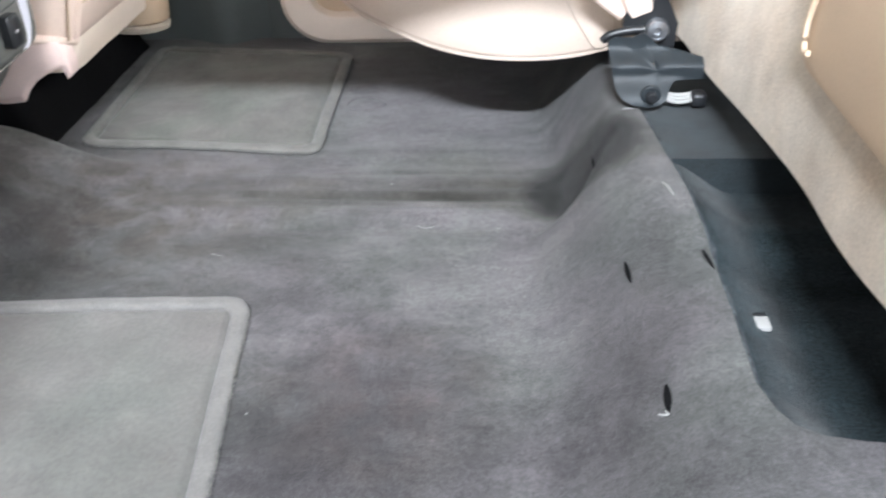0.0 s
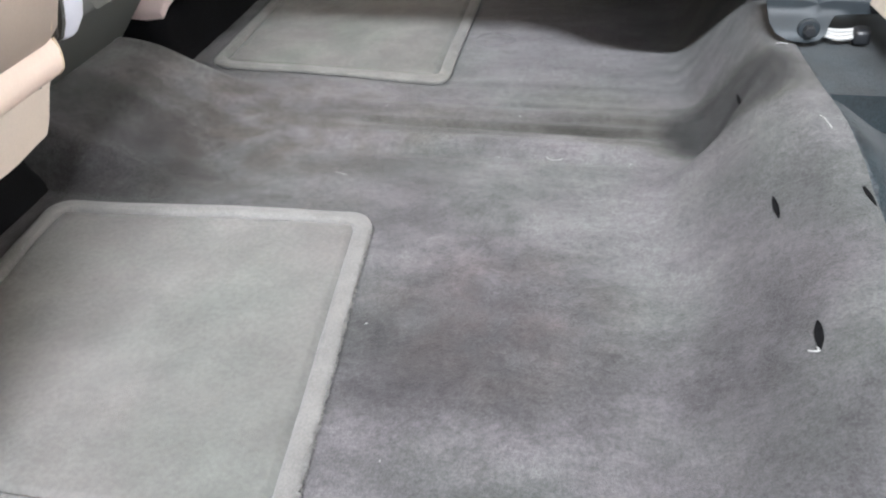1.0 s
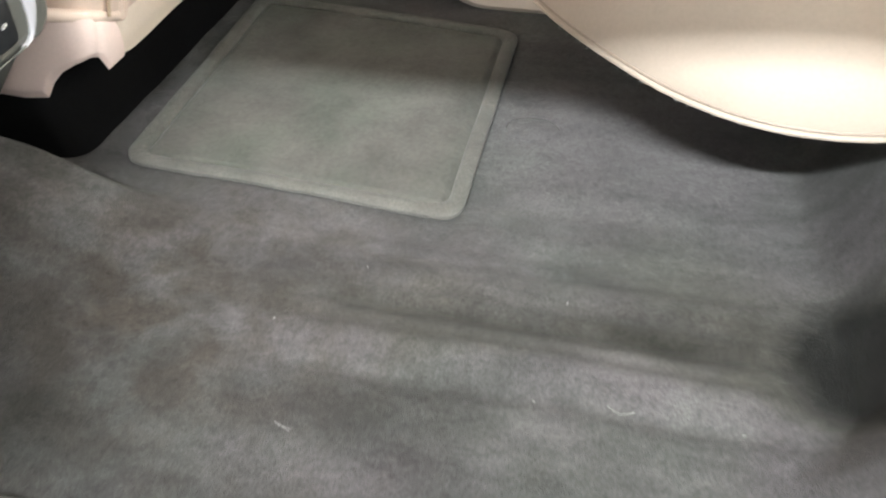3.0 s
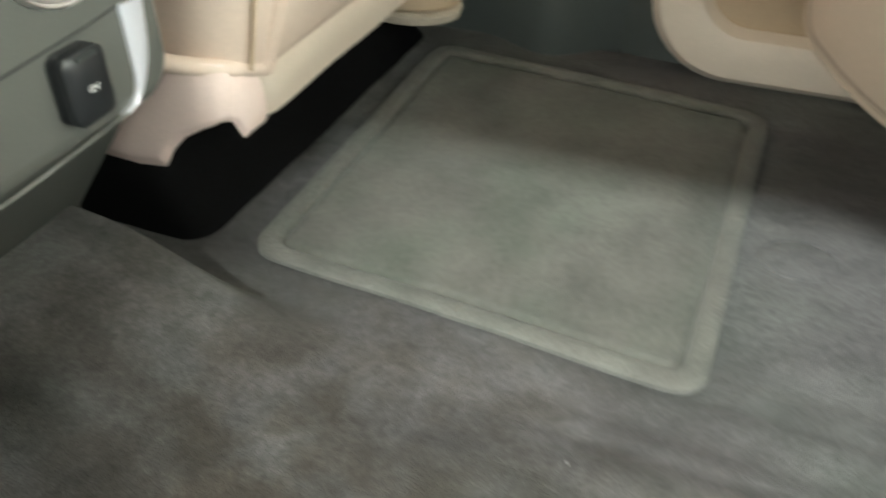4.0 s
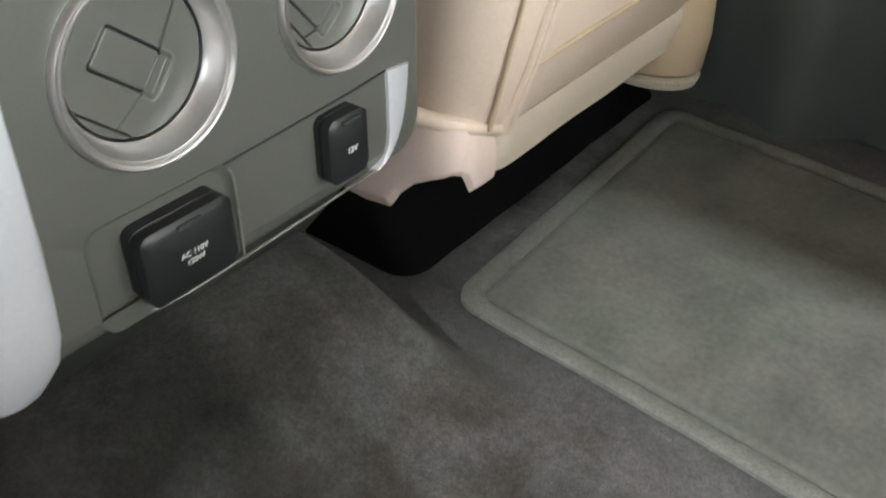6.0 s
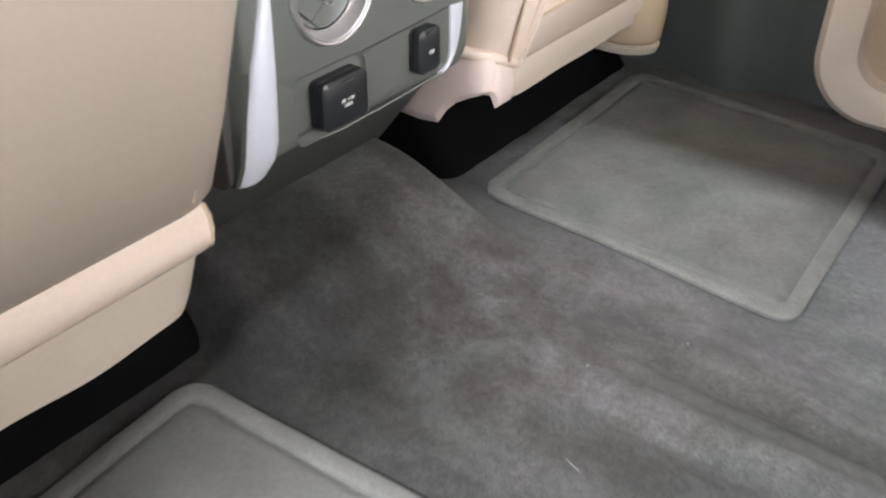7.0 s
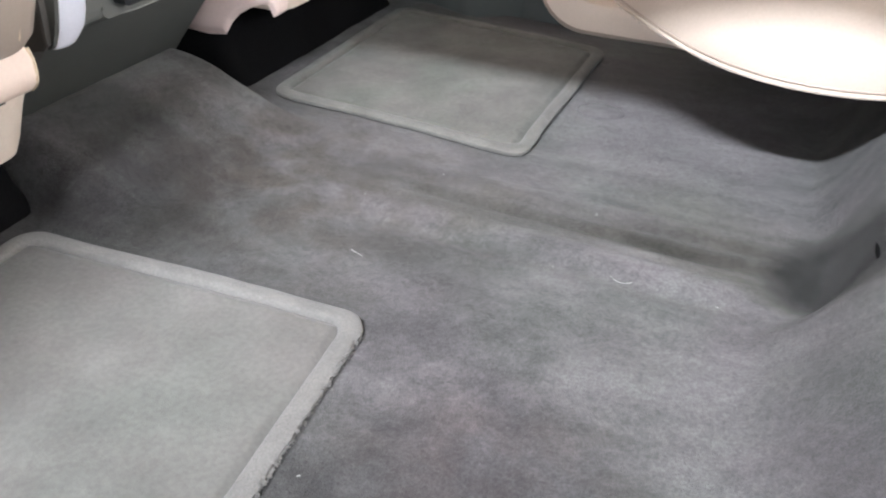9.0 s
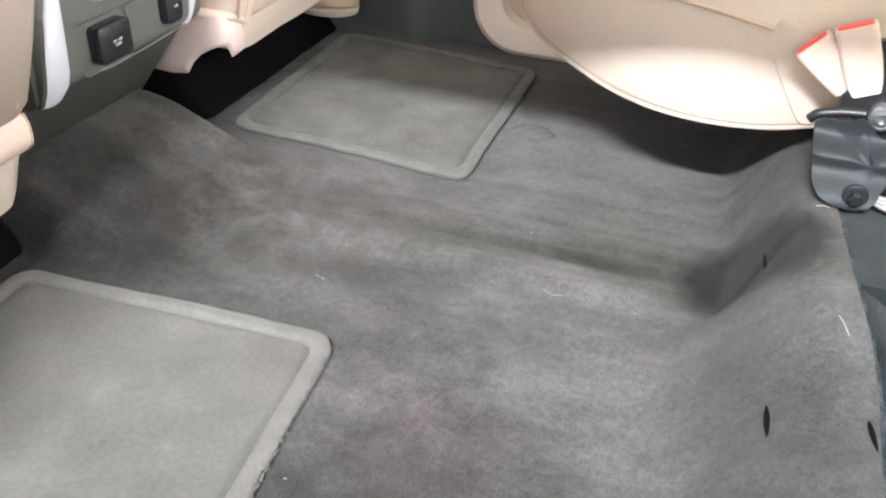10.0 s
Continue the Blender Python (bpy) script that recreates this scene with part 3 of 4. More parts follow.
# ---------------------------------------------------------------- floor mats
def floor_mat(corners, label, ragged, pile_mat, edge_mat):
    """A carpet mat with a raised bound border; corners: near-front, near-rear, far-rear, far-front."""
    a, b, c, d = [Vector((*p, 0)) for p in corners]
    mid = (a + b + c + d) / 4
    thing = base("floor_mat", (mid.x, mid.y, 0.0), label, "floor mat", "floor mats")

    def at(s, t, z):
        p = a.lerp(b, s).lerp(d.lerp(c, s), t)
        return Vector((p.x, p.y, carpet_z(p.x, p.y) + z))

    w, h = (b - a).length, (d - a).length

    def outline(inset, z, wob=0.0):
        out = []
        r = 0.030 - inset * 0.4
        pts = rounded(w - 2 * inset, h - 2 * inset, max(r, 0.008), 5)
        dense = []
        for k in range(len(pts)):
            p, q = Vector(pts[k]), Vector(pts[(k + 1) % len(pts)])
            m = max(1, int((q - p).length / 0.006))
            dense += [p.lerp(q, i / m) for i in range(m)]
        for k, p in enumerate(dense):
            s, t = p.x / w + 0.5, p.y / h + 0.5
            q = at(s, t, z)
            if wob and p.x > w / 2 - 0.02 - inset:
                q.x += wob * (random.random() - 0.3)
            out.append(q)
        return out

    rim = loft([resample(outline(i, z, g), 420) for i, z, g in ((0.0045, 0.0, 0), (0.0018, 0.0016, ragged), (0.0, 0.0036, ragged), (0.0, 0.0080, ragged), (0.002, 0.0098, ragged * 0.6), (0.005, 0.0108, 0),
                                                               (0.010, 0.0112, 0), (0.015, 0.0110, 0), (0.0185, 0.0098, 0), (0.0205, 0.0068, 0), (0.0215, 0.0020, 0))], False)
    under(part("border", rim, edge_mat, None), thing)
    if ragged > 0.002:
        # loose yarn ends along the worn rear edge
        yarn = bmesh.new()
        for k in range(600):
            t = 0.07 + 0.87 * random.random()
            p = at(0.999, t, 0.002 + 0.007 * random.random())
            q = p + Vector((0.0012 + 0.0030 * random.random(), 0.005 * (random.random() - 0.5), 0.003 * (random.random() - 0.6)))
            tube([p - Vector((0.002, 0, 0)), p, q], 0.0004 + 0.0003 * random.random(), 3, False, yarn)
        under(part("frayed_yarn", yarn, edge_mat, None, "loose frayed yarn ends"), thing)

    def pile(u, v):
        s = 0.0195 / w + u * (1 - 0.039 / w)
        t = 0.0195 / h + v * (1 - 0.039 / h)
        q = at(s, t, 0.0034)
        edge = min(s * w, (1 - s) * w, t * h, (1 - t) * h)
        q.z += 0.0052 * sm((edge - 0.0215 + 0.0015 * noise.noise(Vector((q.x * 60, q.y * 60, 5)))) / 0.009)
        q.z += 0.0012 * noise.noise(Vector((q.x * 14, q.y * 14, 2))) * sm((edge - 0.03) / 0.02)
        return q

    under(part("carpet_panel", sheet(pile, 150, 150), pile_mat, None), thing)
    return thing


floor_mat([(-0.620, 0.45), (-0.175, 0.45), (-0.228, 0.958), (-0.66, 0.934)], "light grey carpet floor mat with bound border behind driver's seat", 0.0026, M_MAT, M_MATEDGE)
floor_mat([(-0.642, 1.404), (-0.211, 1.377), (-0.218, 1.850), (-0.656, 1.897)], "green-grey carpet floor mat with bound border behind passenger seat", 0.001, M_MAT_FAR, M_MATEDGE_FAR)


# ---------------------------------------------------------------- front seats
def plan_ring(x0, x1, y0, y1, z, r, lean=0.0, seg=6):
    """A rounded rectangle in plan."""
    return [Vector(((x0 + x1) / 2 + p[0] + lean, (y0 + y1) / 2 + p[1], z)) for p in rounded(x1 - x0, y1 - y0, r, seg)]


def front_seat(yc, label, fold, skirt_low, grow, dx=0.0, inboard=0.05):
    """A bucket seat seen from behind. fold: height of the crease at the foot of the back; grow: how far the back widens upwards."""
    thing = base("front_seat", (-0.85, yc, 0.0), label, "car seat", "front seats")
    shift = 0.012 if fold > 0.2 else 0.0
    y0, y1 = yc - 0.235, yc + 0.235
    yb = y1 - 1.3 * shift
    rows = []
    for z, gx, gy in ((fold - 0.01, -0.014, -0.014), (fold, -0.005, -0.006), (fold + 0.012, 0.0, 0.0), (0.32, 0.004, 0.22 * grow), (0.45, 0.006, 0.6 * grow), (0.60, 0.004, grow),
                      (0.70, -0.006, grow - 0.01), (0.76, -0.03, grow - 0.03), (0.78, -0.06, grow - 0.07)):
        lean = 0.22 * (z - 0.24)
        rows.append(plan_ring(-0.78 - gx, -0.588 + shift + gx, y0 - gy, yb + gy, z, 0.027 if fold > 0.2 else 0.06, lean + dx, 8))
    back = part("backrest", loft(rows), M_BACK if fold > 0.2 else M_LEATHER, None)
    under(back, thing)
    for side in (-1, 1):
        seam = []
        for z in np.linspace(fold + 0.012, 0.70, 14):
            g = float(np.interp(z, [0.24, 0.32, 0.45, 0.6, 0.7], [0, 0.22, 0.6, 1, 0.8])) * grow
            seam.append((dx + shift - 0.5855 + 0.22 * (z - 0.24) - 0.004, (yb + g - 0.034) if side > 0 else (y0 - g + 0.034), z))
        part("seam", tube(seam, 0.0022, 6), M_LEATHER_DK, back)
    if fold > 0.2:
        line = [(-0.580 + shift + 0.22 * (0.464 - 0.24), yc + k * 0.195, 0.466 - 0.018 * k ** 6) for k in np.linspace(-1, 1, 41)]
        part("top_seam", tube([(x + 0.0005, y, z) for x, y, z in line], 0.0022, 6), M_LEATHER_DK, back, "stitched seam across the back")
        for p, q in list(zip(line, line[1:])):
            a, c = Vector(p), Vector(q)
            part("stitch", tube([a.lerp(c, 0.15) + Vector((0.003, 0, 0)), a.lerp(c, 0.75) + Vector((0.003, 0, 0))], 0.0011, 5), M_BLACK, back)
    flare = 0.022 if fold > 0.2 else 0.014
    top = skirt_low + 0.078 if fold > 0.2 else fold - 0.012
    if fold > 0.2:
        roll = [plan_ring(-1.06, -0.597 + g, y0 + 0.010 - g, y1 - 0.037 + g, z, 0.010, 0, 8) for z, g in
                ((top - 0.005, 0.003), (top - 0.002, 0.009), (top + 0.004, 0.0130), (top + 0.014, 0.0150), (top + 0.028, 0.0145), (fold - 0.008, 0.0120), (fold - 0.001, 0.008), (fold + 0.003, 0.0))]
        padded = part("lower_roll", loft(roll), M_LEATHER, None, "padded beige leather roll along the foot of the back")
        under(padded, thing)
        for side in (-1, 1):
            part("roll_seam", tube(smooth_line([(-0.597 + g - 0.0016, yc + side * 0.2055, z) for k, (z, g) in enumerate(((top - 0.004, 0.005), (top + 0.004, 0.0130), (top + 0.014, 0.0150), (top + 0.028, 0.0145), (fold - 0.004, 0.010)))], 5), 0.0022, 6), M_LEATHER_DK, padded)
    cush = [plan_ring(-1.12, -0.70, y0, y1, 0.20, 0.06), plan_ring(-1.13, -0.70, y0 - 0.005, y1 + 0.005, 0.26, 0.06), plan_ring(-1.11, -0.71, y0 + 0.02, y1 - 0.02, 0.33, 0.06)]
    under(part("cushion", loft(cush), M_LEATHER, None), thing)

    def skirt_ring(z, g):
        ring = plan_ring(-1.05, -0.620 + g + dx, y0 + (0.035 if fold > 0.2 else 0.058) - g, y1 - 0.035 + g, z, 0.03, 0, 8)
        return [Vector((p.x, p.y, p.z + (0.003 if fold > 0.2 else 0.0008) * math.sin(p.y * 37 + p.x * 11) * (z < skirt_low + 0.01))) for p in resample(ring, 160)]

    skirt = loft([skirt_ring(skirt_low, -0.004), skirt_ring(skirt_low, 0.004), skirt_ring(skirt_low + 0.02, 0.4 * flare), skirt_ring(top - 0.02, 0.75 * flare), skirt_ring(top, flare), skirt_ring(top + 0.012, 0.8 * flare)])
    under(part("skirt", skirt, M_SKIRT, None, "beige base skirt"), thing)
    # Black block put in for the deep shade on the carpet under the seat.
    under(part("shade_block", loft([plan_ring(-1.06, -0.710 + g, y0 + inboard, y1 + (0.024 if fold > 0.2 else 0.065) + 0.6 * g, z, 0.03) for z, g in ((-0.004, 0.022), (0.006, 0.016), (0.03, 0.004), (0.06, -0.004), (skirt_low + 0.003, -0.010))]), M_DEEP_BLACK, None, "black block filling in the shade under the seat"), thing)
    # Unseen plate, added black so less light bounces onto the floor.
    under(part("underside", loft([plan_ring(-1.05, -0.632 + dx, y0 + (0.047 if fold > 0.2 else 0.07), y1 - 0.047, z, 0.03) for z in (skirt_low + 0.004, skirt_low - 0.006)]), M_DEEP_BLACK, None, "black felt underside"), thing)
    for yy in (yc - 0.15, yc + 0.15):
        under(part("rail", box(-1.08, -0.80, yy - 0.02, yy + 0.02, -0.005, skirt_low + 0.02, 0.006), M_BLACK, None, "black seat rail"), thing)
    return thing


driver = front_seat(0.722, "beige leather driver's seat seen from behind", 0.240, 0.118, 0.036)
under(part("clip_hole", box(-0.608, -0.5975, 0.889, 0.8965, 0.1870, 0.1925, 0.001), M_DEEP_BLACK, None, "small black clip hole"), driver)
passenger = front_seat(1.632, "beige leather passenger seat with a plastic base skirt", 0.172, 0.120, 0.006, -0.020, 0.006)
# inboard plastic valance with an arched cut-out
VAL_TOP = [(0.0, 0.206), (0.16, 0.206), (0.19, 0.204), (0.215, 0.198), (0.235, 0.186), (0.255, 0.172), (0.30, 0.165)]
VAL_LOW = [(0.0, 0.094), (0.105, 0.088), (0.136, 0.092), (0.142, 0.100), (0.149, 0.112), (0.165, 0.128), (0.188, 0.140), (0.208, 0.145), (0.220, 0.142), (0.2255, 0.130), (0.230, 0.1205), (0.26, 0.122), (0.30, 0.122)]
plan = smooth_line([(-0.84, 1.388, 0), (-0.74, 1.388, 0), (-0.668, 1.389, 0), (-0.645, 1.394, 0), (-0.632, 1.408, 0), (-0.6285, 1.426, 0), (-0.628, 1.45, 0), (-0.628, 1.49, 0)], 24)
run = [0.0]
for p, q in zip(plan, plan[1:]):
    run.append(run[-1] + (Vector(q) - Vector(p)).length)


def valance_point(u, v):
    s = u * 0.255
    x = float(np.interp(s, run, [p[0] for p in plan]))
    y = float(np.interp(s, run, [p[1] for p in plan]))
    lo, hi = interp(s, VAL_LOW), interp(s, VAL_TOP)
    out = 0.004 * math.sin(math.pi * v) - 0.006 * sm(1 - v / 0.12)
    # a pressed crease runs down the corner
    out -= 0.0022 * math.exp(-((s - 0.214 - 0.010 * v) / 0.004) ** 2)
    corner = sm((s - 0.16) / 0.06)
    return (x + out * corner, y - out * (1 - corner), lo + v * (hi - lo))


under(part("valance", sheet(valance_point, 150, 24, 0.003), M_VALANCE, None, "pinkish beige plastic side valance"), passenger)
under(part("welt", tube(smooth_line([(-0.80, 1.381, 0.208), (-0.72, 1.380, 0.207), (-0.670, 1.386, 0.202), (-0.638, 1.410, 0.192), (-0.626, 1.460, 0.174)], 6), 0.0080, 10), M_LEATHER, None, "rolled leather edge"), passenger)
for dy in (0.0, 0.010):
    under(part("corner_seam", tube(smooth_line([(-0.6235, 1.452 + dy, 0.172), (-0.6155, 1.455 + dy, 0.20), (-0.602, 1.461 + dy, 0.25), (-0.580, 1.469 + dy, 0.35)], 6), 0.0036, 8), M_LEATHER, None, "raised corner seam"), passenger)
under(part("crease", tube(smooth_line([(-0.6105, 1.468, 0.2300), (-0.6070, 1.52, 0.2345), (-0.6062, 1.62, 0.2365), (-0.6066, 1.75, 0.2345), (-0.6120, 1.83, 0.2310)], 6), 0.0026, 6), M_LEATHER_DK, None, "pressed crease across the foot of the back"), passenger)
cover = []
for z, g in ((0.078, -0.008), (0.084, 0.0), (0.13, 0.004), (0.20, 0.0), (0.30, -0.012)):
    cover.append([Vector((-0.680 + (0.070 + g) * math.cos(a), 1.862 + (0.050 + g) * math.sin(a), z)) for a in np.linspace(0, 2 * math.pi, 32, endpoint=False)])
side_cover = part("side_cover", loft(cover), M_LEATHER_DK, None, "rounded tan side cover")
under(side_cover, passenger)
part("cover_rim", loft([[Vector((-0.680 + (0.068 + g) * math.cos(a), 1.862 + (0.048 + g) * math.sin(a), z)) for a in np.linspace(0, 2 * math.pi, 32, endpoint=False)] for z, g in ((0.060, -0.010), (0.063, -0.002), (0.074, 0.002), (0.078, -0.004))]), M_FLEECE, side_cover, "pale rim under the cover")

# ---------------------------------------------------------------- console
console = base("center_console", (-0.75, 1.165, 0.08), "olive-grey plastic rear console with vents and power sockets", "console")
XF = -0.608


def clip(poly, axis, at, keep):
    """The part of a convex outline on one side of a line."""
    out = []
    for p, q in zip(poly, poly[1:] + poly[:1]):
        a, b = (p[axis] - at) * keep, (q[axis] - at) * keep
        if a >= 0:
            out.append(p)
        if a * b < 0:
            t = a / (a - b)
            out.append((p[0] + t * (q[0] - p[0]), p[1] + t * (q[1] - p[1])))
    return out


def around(pts, c, angles):
    """Points of a convex outline at the given angles round c."""
    ang = sorted((math.atan2(q[1] - c[1], q[0] - c[0]), q) for q in pts)
    out = []
    for a in angles:
        j = next((i for i, e in enumerate(ang) if e[0] > a + 1e-9), 0)
        p, q = ang[j - 1][1], ang[j][1]
        d, e = (math.cos(a), math.sin(a)), (q[0] - p[0], q[1] - p[1])
        t = ((p[0] - c[0]) * -e[1] + (p[1] - c[1]) * e[0]) / (d[0] * -e[1] + d[1] * e[0])
        out.append((c[0] + t * d[0], c[1] + t * d[1]))
    return out


POCKET = (1.1025, 0.2580)
VENTS = ((1.112, 0.362, 0.0535, -40, 0.0), (1.248, 0.362, 0.0505, -50, -0.012))
bm = bmesh.new()
rows = []
for x, g, rr in ((-0.95, 0.0, 0.02), (-0.66, 0.0, 0.03), (XF - 0.012, 0.0, 0.035), (XF - 0.006, -0.002, 0.034), (XF - 0.003, -0.005, 0.032), (XF - 0.001, -0.010, 0.030), (XF, -0.015, 0.028)):
    outline = [(1.165 + p[0], 0.358 + p[1]) for p in rounded(0.324 + 2 * g, 0.272 + 2 * g, rr * 0.8, 10)]
    rows.append([Vector((x, y, z)) for y, z in outline])
loft(rows, False, bm)


def socket_pocket(h, g):
    return XF + h, [(POCKET[0] + p[0], POCKET[1] + p[1]) for p in rounded(0.097 + 2 * g, 0.068 + 2 * g, 0.011, 8)]


def vent_hole(v, h):
    return XF + h, [(v[0] + v[2] * 0.93 * math.cos(a), v[1] + v[2] * 0.93 * math.sin(a)) for a in np.linspace(0, 2 * math.pi, 64, endpoint=False)]


low, high = clip(outline, 1, 0.300, -1), clip(outline, 1, 0.300, 1)
for region, c, holes, cap in ((low, POCKET, [socket_pocket(h, g) for h, g in ((0.0, 0.0), (-0.0008, -0.0008), (-0.0032, -0.0022), (-0.0040, -0.0042))], True),
                              (clip(high, 0, 1.182, -1), VENTS[0][:2], [vent_hole(VENTS[0], h) for h in (0.0, -0.02)], False),
                              (clip(high, 0, 1.182, 1), VENTS[1][:2], [vent_hole(VENTS[1], h) for h in (0.0, -0.02)], False)):
    angles = sorted(set([round(math.atan2(q[1] - c[1], q[0] - c[0]), 6) for q in region] + [round(-3.14 + 6.28 * k / 120, 6) for k in range(120)]))
    rings = [(XF, around(region, c, angles))] + [(x, around(pts, c, angles)) for x, pts in holes]
    tmp = loft([[Vector((x, y, z)) for y, z in pts] for x, pts in rings], False, bm)
    if cap:
        bm.faces.new([bm.verts.new((rings[-1][0], y, z)) for y, z in rings[-1][1]])
under(part("face_panel", bm, M_CONSOLE, None), console)
flank = []
for y, g in ((0.9825, 0.003), (0.9835, 0.0), (1.010, 0.0)):
    flank.append([Vector((x - g, y, z)) for x, z in ((-0.95, 0.48), (XF - 0.014, 0.48), (XF - 0.014, 0.215), (XF - 0.022, 0.207), (-0.650, 0.203), (-0.700, 0.145), (-0.755, 0.072), (-0.763, 0.0), (-0.95, 0.0))])
under(part("side_panel", loft(flank), M_FLANK, None, "dark brown console flank", False), console)
lower = [[Vector(p) for p in ((-0.625, y, 0.235), (-0.66, y, 0.20), (-0.757, y, 0.075), (-0.765, y, 0.0), (-1.1, y, 0.0), (-1.1, y, 0.235))] for y in (0.985, 1.335)]
bm = loft(lower)
under(part("lower_trim", bm, M_TRIM, None, "dark plastic foot of the console", False), console)


def vent(yc, zc, r, turn, slide):
    """A round vent: silver lip and inward cone round a sunk closing dial with a finger tab, turned on its axis."""
    deep, rd = -0.0115, 0.0405 * r / 0.0535
    ring = part("vent_ring", disc_profile((XF, yc, zc), [(r, -0.006), (r, 0.0015), (r * 0.988, 0.0040), (r * 0.965, 0.0050), (r * 0.940, 0.0046), (r * 0.925, 0.0032), (r * 0.905, 0.0034),
                                                       (r * 0.885, 0.0030), (rd * 1.10, deep + 0.0035), (rd * 1.035, deep + 0.001), (rd * 1.02, deep - 0.008)], 72, None, False), M_SILVER, None, "satin silver vent ring")
    under(ring, console)
    ca, sa = math.cos(radians(turn)), math.sin(radians(turn))
    k = r / 0.0535

    def groove(a, b, p, q, w=0.00075):
        px, py, qx, qy = a - p[0], b - p[1], q[0] - p[0], q[1] - p[1]
        t = min(1.0, max(0.0, (px * qx + py * qy) / (qx * qx + qy * qy)))
        return max(0.0, 1 - (math.hypot(px - t * qx, py - t * qy) / w) ** 2)

    def slab(a, b, a0, a1, b0, b1, rr):
        dx, dy = abs(a - (a0 + a1) / 2) - (a1 - a0) / 2 + rr, abs(b - (b0 + b1) / 2) - (b1 - b0) / 2 + rr
        return math.hypot(max(dx, 0), max(dy, 0)) + min(max(dx, dy), 0) - rr

    def relief(a, b):
        a, b2 = a - 0.0042, b - slide
        tab = slab(a, b2, -0.0268, 0.0085, -0.0122, 0.0098, 0.0025)
        well = slab(a, b2, -0.005, 0.0168, -0.0135, 0.0108, 0.0035)
        h = 0.0004 - 0.0018 * sm(-well / 0.0022) + 0.0006 * max(0.0, 1 - (abs(well - 0.0006) / 0.0012) ** 2)
        if tab < 0:
            h = 0.0007 * sm(-tab / 0.0016) - 0.0002
        h -= 0.0024 * max(0.0, 1 - (abs(tab - 0.0004) / 0.0009) ** 2)
        cutline = max(groove(a, b, (0.0065, 0.011 + slide), (0.002, 0.045)), groove(a, b, (0.0075, -0.0135 + slide), (0.0022, -0.0355)), groove(a, b, (-0.03, -0.0345), (0.03, -0.0365)))
        return h - 0.0030 * cutline

    bm = bmesh.new()
    n = 170
    grid = {}
    for i in range(n + 1):
        for j in range(n + 1):
            u, v = 2 * i / n - 1, 2 * j / n - 1
            a, b = u * math.sqrt(1 - v * v / 2), v * math.sqrt(1 - u * u / 2)
            h = relief(a * rd / k, b * rd / k) if a * a + b * b < 0.985 else -0.0012
            grid[i, j] = bm.verts.new((XF + deep + h, yc + rd * (a * ca - b * sa), zc + rd * (a * sa + b * ca)))
    for i in range(n):
        for j in range(n):
            bm.faces.new((grid[i, j], grid[i + 1, j], grid[i + 1, j + 1], grid[i, j + 1]))
    dial = part("vent_dial", bm, M_CONSOLE, None, "olive-grey closing dial with a finger tab")
    under(dial, console)
    def on(a, b, h=-0.0009):
        return (XF + deep + h, yc + k * (a * ca - b * sa), zc + k * (a * sa + b * ca))

    a0 = 0.0042
    tab_line = [on(a0 - 0.00915 + p[0], slide - 0.0012 + p[1]) for p in rounded(0.0361, 0.0228, 0.003, 4)]
    lines = [tab_line + tab_line[:1], [on(a0 + 0.0065, 0.0115 + slide), on(a0 + 0.002, math.sqrt(0.0395 ** 2 - (a0 + 0.002) ** 2))],
             [on(a0 + 0.0075, -0.014 + slide), on(a0 + 0.0022, -0.0355)], [on(-0.0185, -0.0345), on(0.0155, -0.0362)]]
    for ln in lines:
        part("parting_line", tube(ln, 0.0009, 6), M_BLACK, dial, "dark parting line")
    part("dial_back", disc_profile((XF, yc, zc), [(rd * 1.03, deep - 0.008), (rd * 1.03, deep - 0.006), (rd * 0.9, deep - 0.0058), (0.001, deep - 0.0058)], 48), M_BLACK, dial, "dark gap behind the dial")


for v in VENTS:
    vent(*v)


def lettering(words, size, at, parent, mat=M_WHITE):
    """Flat raised lettering that faces +x."""
    cu = bpy.data.curves.new("lettering", "FONT")
    cu.body, cu.size, cu.align_x, cu.align_y, cu.extrude = words, size, "CENTER", "CENTER", 0.0002
    tmp = bpy.data.objects.new("lettering", cu)
    scene.collection.objects.link(tmp)
    bpy.context.view_layer.update()
    me = bpy.data.meshes.new_from_object(tmp.evaluated_get(bpy.context.evaluated_depsgraph_get()))
    bpy.data.objects.remove(tmp)
    me.materials.clear()
    me.materials.append(mat)
    me.transform(Matrix.Translation(at) @ pose(0, 0, 0, 90, 0, 90))
    ob = new("lettering", me)
    ob.parent = parent
    return ob


def socket_cover(y0, y1, z0, z1, lines, size):
    rows = []
    for h, g in ((-0.004, 0.0), (0.004, 0.0), (0.005, -0.002), (0.006, 0.0), (0.013, 0.0), (0.0155, -0.003)):
        rows.append([Vector((XF + h, (y0 + y1) / 2 + p[0], (z0 + z1) / 2 + p[1])) for p in rounded(y1 - y0 + 2 * g, z1 - z0 + 2 * g, 0.007, 4)])
    cover = part("socket_cover", loft(rows), M_BLACK, None, "black hinged socket cover")
    under(cover, console)
    notch = part("finger_notch", box(XF + 0.014, XF + 0.017, (y0 + y1) / 2 - 0.008, (y0 + y1) / 2 + 0.008, z1 - 0.0045, z1 - 0.002, 0.0005), M_DARK, cover)
    for k, words in enumerate(lines):
        lt = lettering(words, size, (XF + 0.0158, (y0 + y1) / 2, (z0 + z1) / 2 - 0.001 + size * 0.55 * (len(lines) - 1) - k * size * 1.1), cover)
        lt.matrix_parent_inverse = Matrix()
    for ob in cover.children:
        ob.matrix_parent_inverse = Matrix()
    return cover


socket_cover(1.077, 1.138, 0.235, 0.282, ["AC 110V", "150W"], 0.0048)
